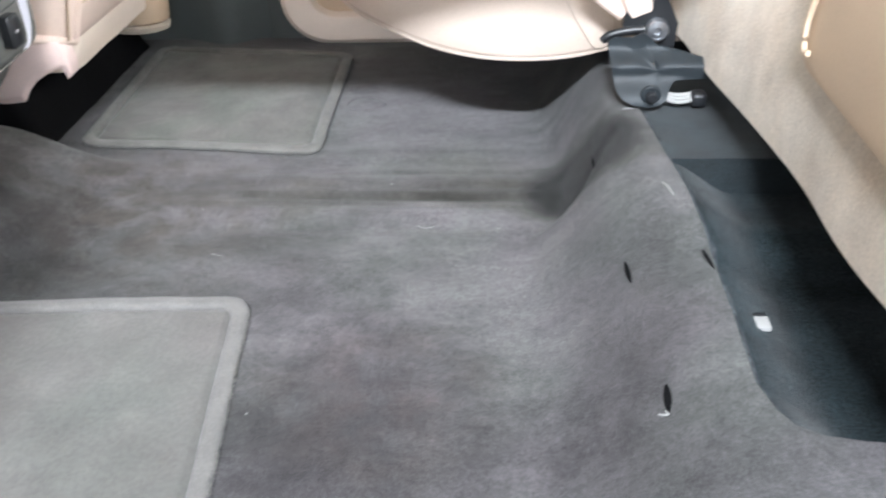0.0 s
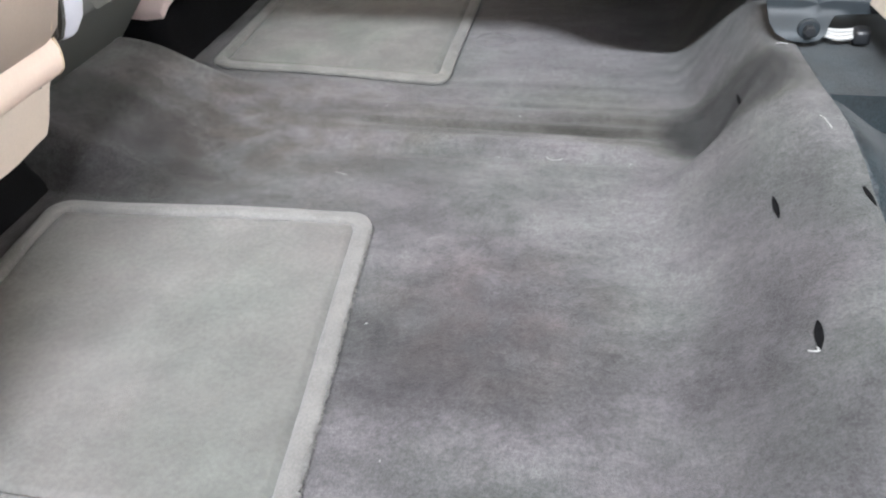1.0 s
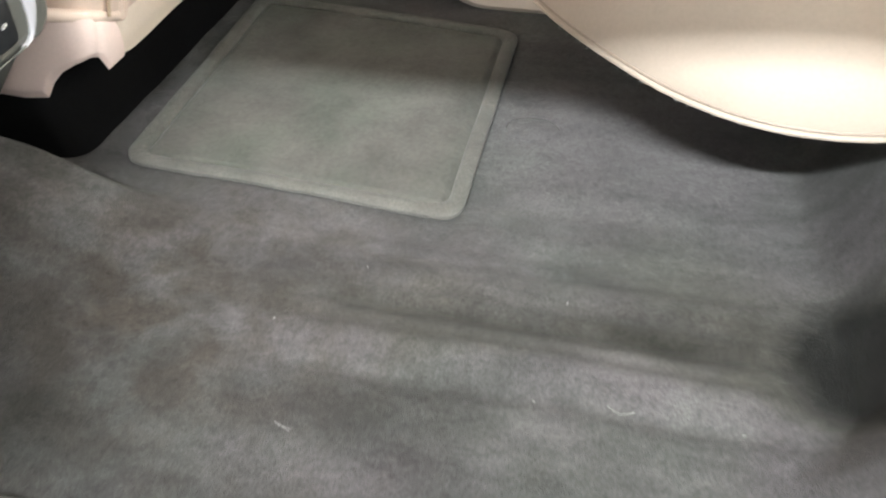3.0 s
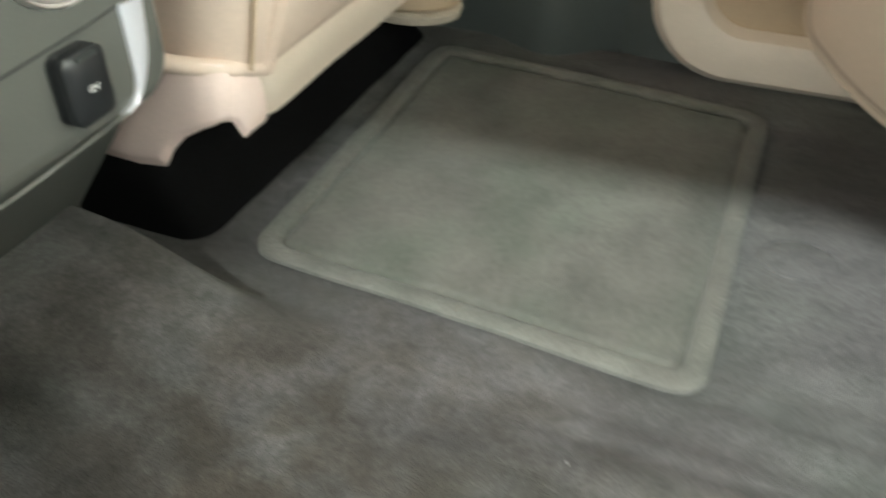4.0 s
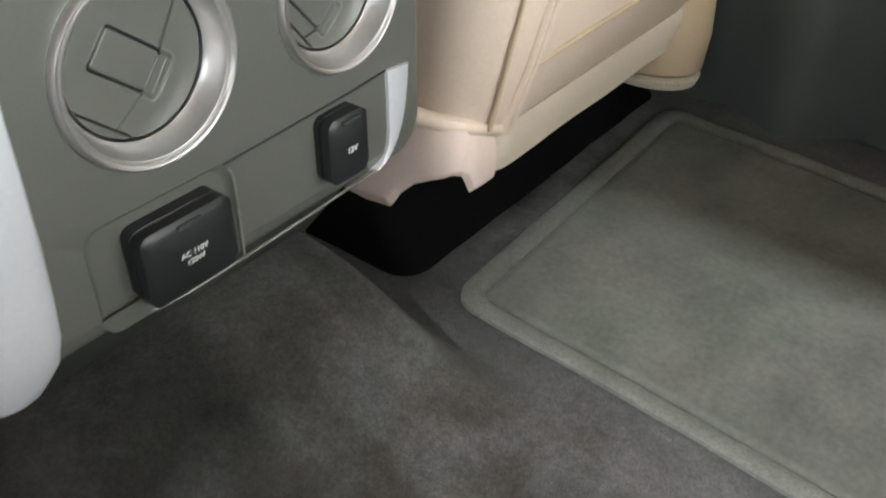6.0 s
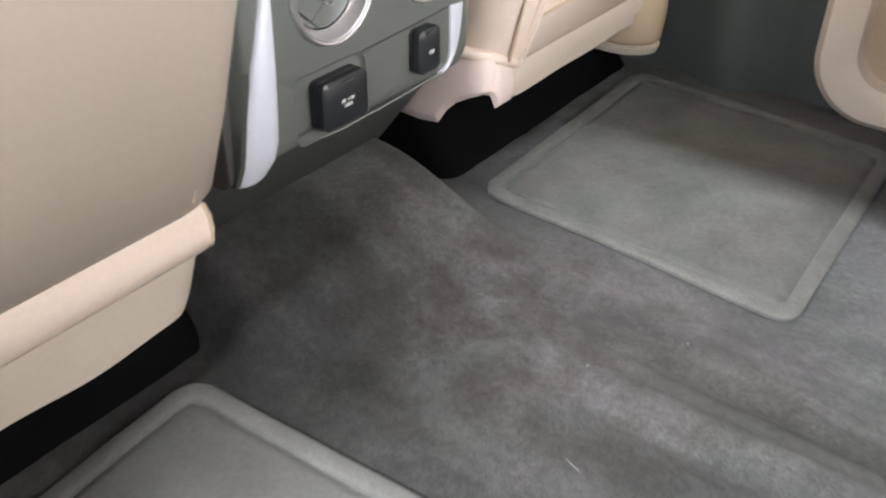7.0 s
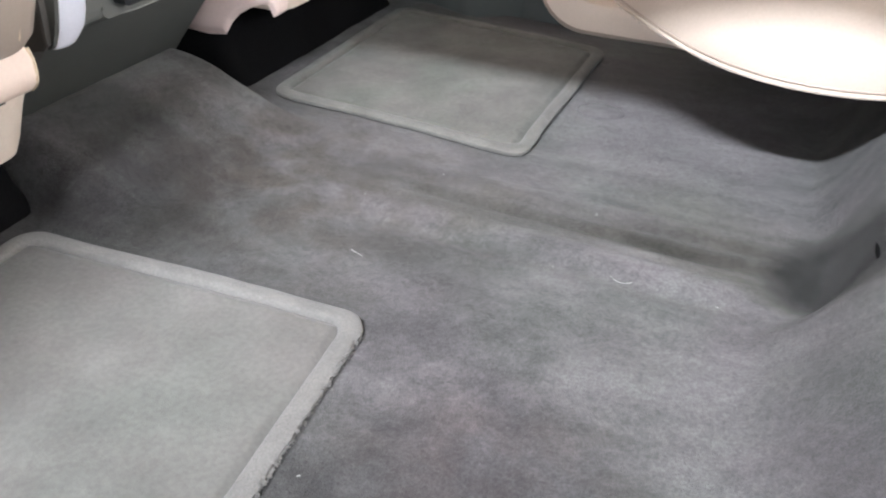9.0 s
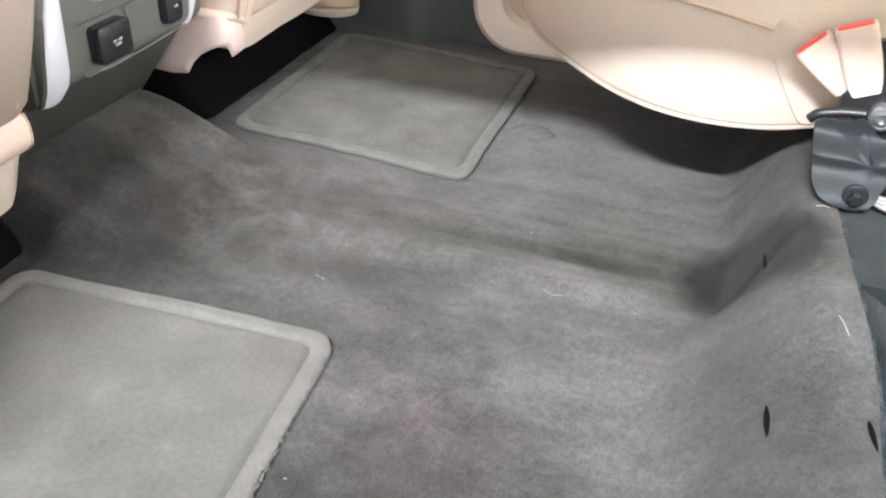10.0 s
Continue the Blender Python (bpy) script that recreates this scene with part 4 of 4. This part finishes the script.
socket_cover(1.217, 1.252, 0.244, 0.290, ["12V"], 0.0058)
# silver trims on both edges
left, cheek = [], []
for z, sunk, ye, yl in ((0.2085, 0.014, 1.003, 0.990), (0.2100, 0.010, 1.008, 0.990), (0.2130, 0.0075, 1.0145, 0.990), (0.219, 0.006, 1.0205, 0.991), (0.229, 0.002, 1.0265, 0.992), (0.245, 0.0, 1.0305, 0.994),
                        (0.27, 0.0, 1.033, 0.999), (0.30, 0.0, 1.035, 1.006), (0.34, 0.0, 1.036, 1.016), (0.385, 0.0, 1.0365, 1.029), (0.42, 0.0, 1.0365, 1.032), (0.48, 0.0, 1.0365, 1.0335)):
    span = ye - yl
    left.append([Vector((XF + dx - sunk, yl + f * span, z)) for dx, f in ((-0.012, 0.02), (-0.003, 0.0), (0.0005, 0.08), (0.0030, 0.25), (0.0045, 0.5), (0.0050, 0.75), (0.0042, 0.92), (0.0020, 0.99), (-0.006, 1.0), (-0.012, 0.8))])
    cheek.append([Vector((XF + dx - sunk, y, z)) for dx, y in ((-0.034, 0.990), (-0.026, min(0.9885, yl - 0.001)), (-0.014, 0.990 + 0.30 * (yl - 0.990)), (-0.004, yl - 0.0025), (-0.0015, yl + 0.001), (-0.012, yl + 0.004), (-0.034, yl + 0.003))])
under(part("side_trim", loft(left), M_BRIGHT, None, "satin silver edge trim"), console)
under(part("corner_panel", loft(cheek), M_TRIM, None, "rounded dark grey corner beside the trim"), console)
right = []
for z, ya, yb in ((0.2275, 1.268, 1.2715), (0.2305, 1.2765, 1.282), (0.236, 1.2815, 1.2885), (0.244, 1.2845, 1.2945), (0.254, 1.2855, 1.2995), (0.268, 1.2855, 1.3035), (0.285, 1.2855, 1.3060), (0.2975, 1.2850, 1.3070)):
    right.append([Vector((x, y, z + (y - ya) * -0.1)) for x, y in ((XF - 0.004, ya - 0.001), (XF + 0.0022, ya), (XF + 0.0032, ya + 0.002), (XF + 0.0032, yb - 0.002), (XF + 0.0018, yb), (XF - 0.004, yb + 0.001))])
under(part("side_trim", loft(right), M_BRIGHT, None, "satin silver edge trim"), console)
# lip along the foot of the socket panel
under(part("panel_lip", tube(smooth_line([(XF - 0.003, 1.070, 0.2258), (XF + 0.0012, 1.10, 0.2238), (XF + 0.002, 1.15, 0.2245), (XF + 0.002, 1.20, 0.2255), (XF + 0.002, 1.27, 0.2285)], 6), 0.0010, 6), M_LIP, None, "pale line painted for the edge highlight"), console)
under(part("panel_lip", tube(smooth_line([(XF, 1.1490, 0.287), (XF + 0.0002, 1.1515, 0.278), (XF + 0.0006, 1.1512, 0.25), (XF + 0.0012, 1.1505, 0.2255)], 5), 0.0009, 6), M_LIP, None, "pale line painted for the edge highlight"), console)

under(part("panel_joint", tube(smooth_line([(XF + 0.0005, 1.146, 0.2905), (XF + 0.0005, 1.20, 0.2925), (XF + 0.0005, 1.25, 0.2945), (XF + 0.0005, 1.285, 0.297)], 4), 0.0008, 6), M_BLACK, None, "dark joint line"), console)

# ---------------------------------------------------------------- far rear seat
PIPE = [(0.26, 1.385, 0.18), (0.20, 1.362, 0.176), (0.13, 1.352, 0.175), (0.06, 1.362, 0.176), (-0.01, 1.395, 0.18), (-0.08, 1.445, 0.19), (-0.14, 1.505, 0.198), (-0.178, 1.56, 0.205),
        (-0.20, 1.62, 0.208), (-0.205, 1.75, 0.208), (-0.19, 1.86, 0.208)]
rear = base("rear_seat", (0.2, 1.65, 0.14), "beige leather rear seat with piped overhanging cushion", "car seat", "rear seats")
front_line = smooth_line(PIPE, 6)
ring0 = front_line + [Vector((-0.10, 1.925, 0.208)), Vector((0.30, 1.93, 0.19)), Vector((0.62, 1.93, 0.18)), Vector((0.62, 1.42, 0.18)), Vector((0.40, 1.42, 0.18))]
cen = Vector((0.2, 1.66, 0))
rows = []
for inset, dz in ((0.06, 0.005), (0.0, 0.0), (-0.002, 0.014), (0.004, 0.04), (0.012, 0.07), (0.029, 0.12), (0.06, 0.165), (0.12, 0.19), (0.25, 0.20)):
    ring = []
    for p in ring0:
        d = Vector((p.x - cen.x, p.y - cen.y, 0))
        q = p - d * (inset / max(d.length, 0.25))
        ring.append(Vector((q.x, q.y, p.z + dz)))
    rows.append(ring)
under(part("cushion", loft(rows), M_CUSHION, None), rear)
# Belly plate, unseen, added to cut bounced light below the cushion.
belly = []
for inset, dz in ((0.012, 0.004), (0.012, -0.0015), (0.02, -0.002)):
    ring = []
    for p in ring0:
        d = Vector((p.x - cen.x, p.y - cen.y, 0))
        ring.append(p - d * (inset / max(d.length, 0.25)) + Vector((0, 0, dz)))
    belly.append(ring)
under(part("underside", loft(belly), M_DEEP_BLACK, None, "black felt underside"), rear)
under(part("piping", tube(front_line, 0.0032, 8), M_CUSHION, None, "pale piping along the cushion edge"), rear)
seam = []
for p in front_line:
    d = Vector((p.x - cen.x, p.y - cen.y, 0))
    seam.append(p + d * (0.0014 / max(d.length, 0.25)) + Vector((0, 0, 0.0058)))
under(part("piping_seam", tube(seam, 0.0014, 6), M_BACK, None, "brownish stitched line above the piping"), rear)
fuzz = bmesh.new()
rng = random.Random(11)
for k in range(420):
    p = front_line[int(4 + rng.random() * (len(front_line) - 30))] + Vector((rng.uniform(-0.006, 0.006), rng.uniform(-0.0030, 0.002), rng.uniform(-0.0028, 0.003)))
    q = p + Vector((rng.uniform(-0.0022, 0.0022), rng.uniform(-0.0022, 0.001), rng.uniform(-0.0018, 0.001)))
    tube([p, p.lerp(q, 0.5) + Vector((0, 0, 0.0004)), q], 0.0003, 3, False, fuzz)
under(part("loose_fuzz", fuzz, M_LINT, None, "loose white fuzz along the piping"), rear)
under(part("cushion_seam", tube(smooth_line([(-0.06, 1.452, 0.322), (0.0, 1.418, 0.317), (0.063, 1.399, 0.313), (0.121, 1.384, 0.308), (0.178, 1.380, 0.298)], 6), 0.0024, 6), M_LEATHER_DK, None, "stitched seam"), rear)
tab = [(p.x, p.z) for p in smooth_line([(0.174, 0, 0.284), (0.1755, 0, 0.297), (0.181, 0, 0.304), (0.190, 0, 0.307), (0.211, 0, 0.300), (0.236, 0, 0.281), (0.256, 0, 0.250), (0.264, 0, 0.215), (0.258, 0, 0.186),
                                        (0.240, 0, 0.182), (0.228, 0, 0.192), (0.209, 0, 0.222), (0.187, 0, 0.260), (0.174, 0, 0.284)], 5)[:-1]]


def tab_skin(f, d):
    """An outline of the tab, drawn in by f, at d off the cushion's face."""
    ring = []
    for x, z in tab:
        x, z = 0.222 + (x - 0.222) * f, 0.245 + (z - 0.245) * f
        face = interp(z, [(0.17, 1.361), (0.19, 1.360), (0.216, 1.366), (0.246, 1.374), (0.296, 1.391), (0.315, 1.399)])
        ring.append(Vector((x, face + 0.38 * max(x - 0.20, 0.0) + d, z)))
    return ring


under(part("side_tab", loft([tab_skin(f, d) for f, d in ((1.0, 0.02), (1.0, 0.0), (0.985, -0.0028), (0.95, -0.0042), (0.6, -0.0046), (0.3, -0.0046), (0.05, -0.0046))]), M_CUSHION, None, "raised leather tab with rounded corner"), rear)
backr = [plan_ring(0.40, 0.56, 1.40, 1.93, 0.34, 0.05), plan_ring(0.39, 0.57, 1.39, 1.935, 0.42, 0.05, 0.03), plan_ring(0.40, 0.56, 1.40, 1.93, 0.50, 0.05, 0.05)]
under(part("backrest", loft(backr), M_LEATHER_DK, None), rear)
for yy in (1.50, 1.85):
    under(part("leg", box(0.32, 0.56, yy - 0.03, yy + 0.03, 0.06, 0.20, 0.01), M_BLACK, None, "black steel seat leg"), rear)

# hinge bracket and its bolts
bracket = base("seat_bracket", (0.32, 1.28, 0.14), "dark grey steel hinge bracket bolted to the riser", "bracket")
OUTLINE = [(0.246, 0.222), (0.254, 0.229), (0.280, 0.228), (0.296, 0.236), (0.318, 0.216), (0.40, 0.200), (0.40, 0.178), (0.338, 0.177), (0.331, 0.168), (0.327, 0.158), (0.318, 0.150),
           (0.302, 0.146), (0.280, 0.149), (0.264, 0.157), (0.255, 0.168), (0.249, 0.195)]


def bent(x, z, d):
    """The pressed plate: upright above, kicked out towards its bolted tongue."""
    y = 1.290 - 0.030 * sm((0.215 - z) / 0.02) - 0.028 * sm((0.185 - z) / 0.035) * (1 - sm((x - 0.335) / 0.03))
    return Vector((x, y + d, z))


dense = resample([Vector((x, 0, z)) for x, z in OUTLINE], 96)
mid_x, mid_z = 0.315, 0.19
rows = [[bent(mid_x + (p.x - mid_x) * f, mid_z + (p.z - mid_z) * f, d) for p in dense] for f, d in ((0.02, 0.006), (0.5, 0.006), (0.8, 0.006), (1.0, 0.006), (1.01, 0.004), (1.01, 0.002), (1.0, 0.0), (0.9, 0.0), (0.75, 0.0), (0.6, 0.0), (0.45, 0.0), (0.3, 0.0), (0.02, 0.0))]
under(part("plate", loft(rows), M_STEEL, None), bracket)
under(part("arm", loft([[Vector((x, y, z)) for x, z in ((0.268, 0.236), (0.276, 0.27), (0.284, 0.315), (0.306, 0.325), (0.326, 0.285), (0.348, 0.24), (0.345, 0.205), (0.315, 0.205))] for y in (1.330, 1.318)]), M_BLACK, None, "black pivot arm"), bracket)
under(part("finger", tube(smooth_line([(0.241, 1.318, 0.215), (0.250, 1.316, 0.224), (0.275, 1.316, 0.230), (0.30, 1.316, 0.232)], 5), 0.0062, 10), M_BLACK, None, "black rubber stop"), bracket)
bolt = part("bolt", loft([[Vector((0.304 + r * math.cos(k * math.pi / 3), 1.230 + h, 0.164 + r * math.sin(k * math.pi / 3))) for k in range(6)] for r, h in ((0.0080, 0.006), (0.0080, -0.007), (0.0066, -0.0085))]), M_BLACK, None, "black hexagon bolt", False)
under(bolt, bracket)
part("washer", loft([[Vector((0.304 + r * math.cos(k * math.pi / 12), 1.232 + h, 0.164 + r * math.sin(k * math.pi / 12))) for k in range(24)] for r, h in ((0.014, 0.006), (0.014, 0.002), (0.012, 0.0))]), M_STEEL, bolt)
piv = [[Vector((0.317 + r * math.cos(k * math.pi / 14), y, 0.233 + r * math.sin(k * math.pi / 14))) for k in range(28)] for r, y in ((0.016, 1.32), (0.016, 1.307), (0.0145, 1.304), (0.012, 1.3035), (0.0115, 1.305), (0.006, 1.304), (0.0055, 1.309))]
under(part("pivot", loft(piv), M_BOLT, None, "bare steel pivot bolt"), bracket)

# loose wire by the bracket
wire = base("wire_plug", (0.36, 1.25, 0.14), "black plug on short white wires beside the bracket", "wire")
for k in range(3):
    under(part("lead", tube(smooth_line([(0.330, 1.252 + 0.004 * k, 0.150 + 0.003 * k), (0.345, 1.244 + 0.004 * k, 0.149 + 0.004 * k), (0.366, 1.250 + 0.005 * k, 0.150 + 0.003 * k)], 5), 0.0028, 6), M_LINT, None, "white lead"), wire)
under(part("plug", box(0.364, 0.386, 1.242, 1.268, 0.140, 0.161, 0.006, 3), M_BLACK, None), wire)


# seat-belt buckles
def buckle(top, down, width, depth, label):
    """top: centre of its slotted end; down: centre of its lower end, in the plane across the seat."""
    a, b = Vector(top), Vector(down)
    axis = (a - b).normalized()
    out = Vector((0, -1, 0))
    side = axis.cross(out).normalized()
    thing = base("seat_belt_buckle", b, label, "seat belt buckle", "seat belt buckles")
    rows = []
    for f, g in ((0.0, -0.004), (0.02, 0.0), (0.5, 0.001), (0.95, 0.0), (1.0, -0.001)):
        c = b.lerp(a, f)
        rows.append([c + side * p[0] + out * p[1] for p in rounded(width * (0.86 + 0.14 * f) + 2 * g, depth + 2 * g, depth * 0.3, 4)])
    under(part("sleeve", loft(rows), M_LEATHER, None, "beige plastic sleeve"), thing)
    rows = [[a + axis * h + side * p[0] + out * p[1] for p in rounded(width * 0.84 + 2 * g, depth * 0.62 + 2 * g, depth * 0.15, 4)] for h, g in ((-0.004, 0.0), (0.0012, 0.0), (0.002, -0.001))]
    under(part("button", loft(rows), M_RED, None, "red release button"), thing)
    under(part("strap", tube([b + axis * 0.01, b - axis * 0.02 + Vector((0.004, 0.02, -0.004))], 0.008, 8), M_BLACK, None, "black anchor strap"), thing)
    return thing


buckle((0.2215, 1.322, 0.306), (0.277, 1.335, 0.256), 0.045, 0.022, "beige seat belt buckle with red button leaning forward")
buckle((0.2625, 1.318, 0.334), (0.296, 1.330, 0.252), 0.046, 0.024, "beige seat belt buckle with red button standing upright")

# ---------------------------------------------------------------- folded near seat
folded = base("folded_rear_seat", (0.6, 0.95, 0.1), "folded beige rear seat with fleece skirt and plastic back", "car seat", "rear seats")
EDGE = [(0.425, 0.45, 0.215), (0.41, 0.62, 0.217), (0.402, 0.76, 0.216), (0.398, 0.905, 0.21), (0.392, 1.13, 0.198), (0.375, 1.30, 0.19), (0.36, 1.40, 0.20), (0.352, 1.46, 0.206), (0.347, 1.51, 0.212)]
edge_line = smooth_line(EDGE, 8)


def fleece(u, v):
    k = u * (len(edge_line) - 1)
    p = edge_line[int(k)].lerp(edge_line[min(int(k) + 1, len(edge_line) - 1)], k - int(k))
    return (p.x + 0.035 * v * v + 0.004 * math.sin(u * 21 + v * 3) * (1 - v), p.y, p.z + 0.19 * v)


under(part("fleece_skirt", sheet(fleece, 60, 12, -0.012), M_FLEECE, None, "pale fleece cloth skirt"), folded)
# The tall rear block past x 0.60 is unseen, added to block light.
body = [plan_ring(0.46, 0.95, 0.45, 1.36, 0.16, 0.03), plan_ring(0.45, 0.95, 0.45, 1.37, 0.25, 0.03), plan_ring(0.45, 0.95, 0.45, 1.37, 0.34, 0.03), plan_ring(0.47, 0.95, 0.46, 1.36, 0.40, 0.04), plan_ring(0.60, 0.95, 0.46, 1.36, 0.42, 0.04), plan_ring(0.61, 0.95, 0.47, 1.35, 0.59, 0.04), plan_ring(0.63, 0.94, 0.49, 1.33, 0.61, 0.04)]
under(part("seat_body", loft(body), M_FLEECE, None), folded)
panel = []
for off, g in ((0.03, 0.0), (-0.006, 0.0), (-0.014, -0.006), (-0.016, -0.014)):
    panel.append([Vector((0.412 + off + 0.12 * (p[1] + 0.05), 0.70 + p[0], 0.395 + p[1])) for p in rounded(0.52 + 2 * g, 0.15 + 2 * g, 0.05, 8)])
under(part("back_panel", loft(panel), M_LEATHER_DK, None, "tan plastic seat back panel"), folded)
under(part("pull_handle", tube(smooth_line([(0.398, 0.925, 0.40), (0.394, 0.928, 0.37), (0.392, 0.918, 0.345), (0.392, 0.905, 0.345)], 6), 0.0032, 8), M_LEATHER_DK, None, "pale moulded pull"), folded)
for yy in (0.6, 1.2):
    under(part("leg", box(0.6, 0.85, yy - 0.03, yy + 0.03, 0.03, 0.2, 0.01), M_BLACK, None, "black steel seat leg"), folded)

# ---------------------------------------------------------------- small things on the carpet
def slot(x, y, z, length, width, turn, label="black cut slot in the carpet"):
    """A lens-shaped slit with a lip, lying on the riser."""
    e = 0.003
    n = Vector((-(carpet_z(x + e, y) - carpet_z(x - e, y)) / (2 * e), -(carpet_z(x, y + e) - carpet_z(x, y - e)) / (2 * e), 1)).normalized()
    u = Vector((math.cos(turn), math.sin(turn), 0))
    u = (u - n * u.dot(n)).normalized()
    v = n.cross(u)
    c = Vector((x, y, carpet_z(x, y)))
    rim = []
    for g, h in ((1.0, 0.0005), (0.96, 0.0016), (0.8, 0.0014), (0.1, 0.001)):
        rim.append([c + n * h + u * (length / 2 * math.cos(a)) * g + v * (width / 2 * math.sin(a) * abs(math.sin(a)) ** 0.8) * g for a in np.linspace(0, 2 * math.pi, 24, endpoint=False)])
    return part("slot", loft(rim), M_DEEP_BLACK, floor, label)


slot(0.2250, 1.188, 0.098, 0.036, 0.0055, radians(86))
slot(0.2390, 0.908, 0.069, 0.038, 0.0065, radians(86))
slot(0.2510, 0.696, 0.06, 0.038, 0.0085, radians(82))
slot(0.3185, 0.880, 0.118, 0.042, 0.005, radians(100))


def fibre(points, r, label):
    pts = [(x, y, carpet_z(x, y) + r * 1.2 + h) for x, y, h in points]
    ob = link("lint", tube(smooth_line(pts, 5), r, 5), M_LINT)
    tagged(ob, label, "lint", "bits of lint")
    return ob


fibre([(-0.029, 1.150, 0), (-0.020, 1.144, 0.001), (-0.012, 1.145, 0), (-0.005, 1.148, 0)], 0.0003, "short white thread lying on the grey carpet")
fibre([(-0.312, 1.068, 0), (-0.303, 1.064, 0.0005), (-0.295, 1.062, 0)], 0.0003, "tiny pale thread on the grey carpet")
fibre([(0.241, 0.682, 0), (0.244, 0.677, 0.002), (0.248, 0.676, 0.001), (0.247, 0.682, 0)], 0.0011, "white fluff beside the slot in the carpet")
fibre([(0.288, 1.015, 0), (0.291, 1.006, 0.001), (0.295, 0.994, 0.0005), (0.297, 0.988, 0)], 0.0006, "white scuffed thread at the carpet seam")
fibre([(0.266, 1.232, 0), (0.274, 1.235, 0.0005), (0.281, 1.234, 0)], 0.0006, "pale thread under the steel bracket")
random.seed(5)
for k in range(8):
    x, y = random.uniform(-0.45, 0.12), random.uniform(0.55, 1.35)
    a = random.uniform(0, 6.28)
    fibre([(x, y, 0), (x + 0.0015 * math.cos(a), y + 0.0015 * math.sin(a), 0.0005), (x + 0.003 * math.cos(a + 0.4), y + 0.003 * math.sin(a + 0.4), 0)], 0.0004, "speck of pale lint on the grey carpet")

tx, ty = 0.361, 0.803
tz = tray_point((tx - interp(ty, SEAM) + 0.012) / (0.95 - interp(ty, SEAM) + 0.012), (ty - 0.56) / 0.555)[2]
tag = base("white_tag", (tx, ty, tz), "small white square clip set into the dark felt", "clip")
under(part("clip_face", box(tx - 0.0100, tx + 0.0100, ty - 0.012, ty + 0.008, tz - 0.002, tz + 0.003, 0.0005), M_LINT, None), tag)
under(part("clip_slot", box(tx - 0.0095, tx + 0.0095, ty + 0.009, ty + 0.014, tz - 0.002, tz + 0.003, 0.001), M_BLACK, None, "black slot behind the clip"), tag)
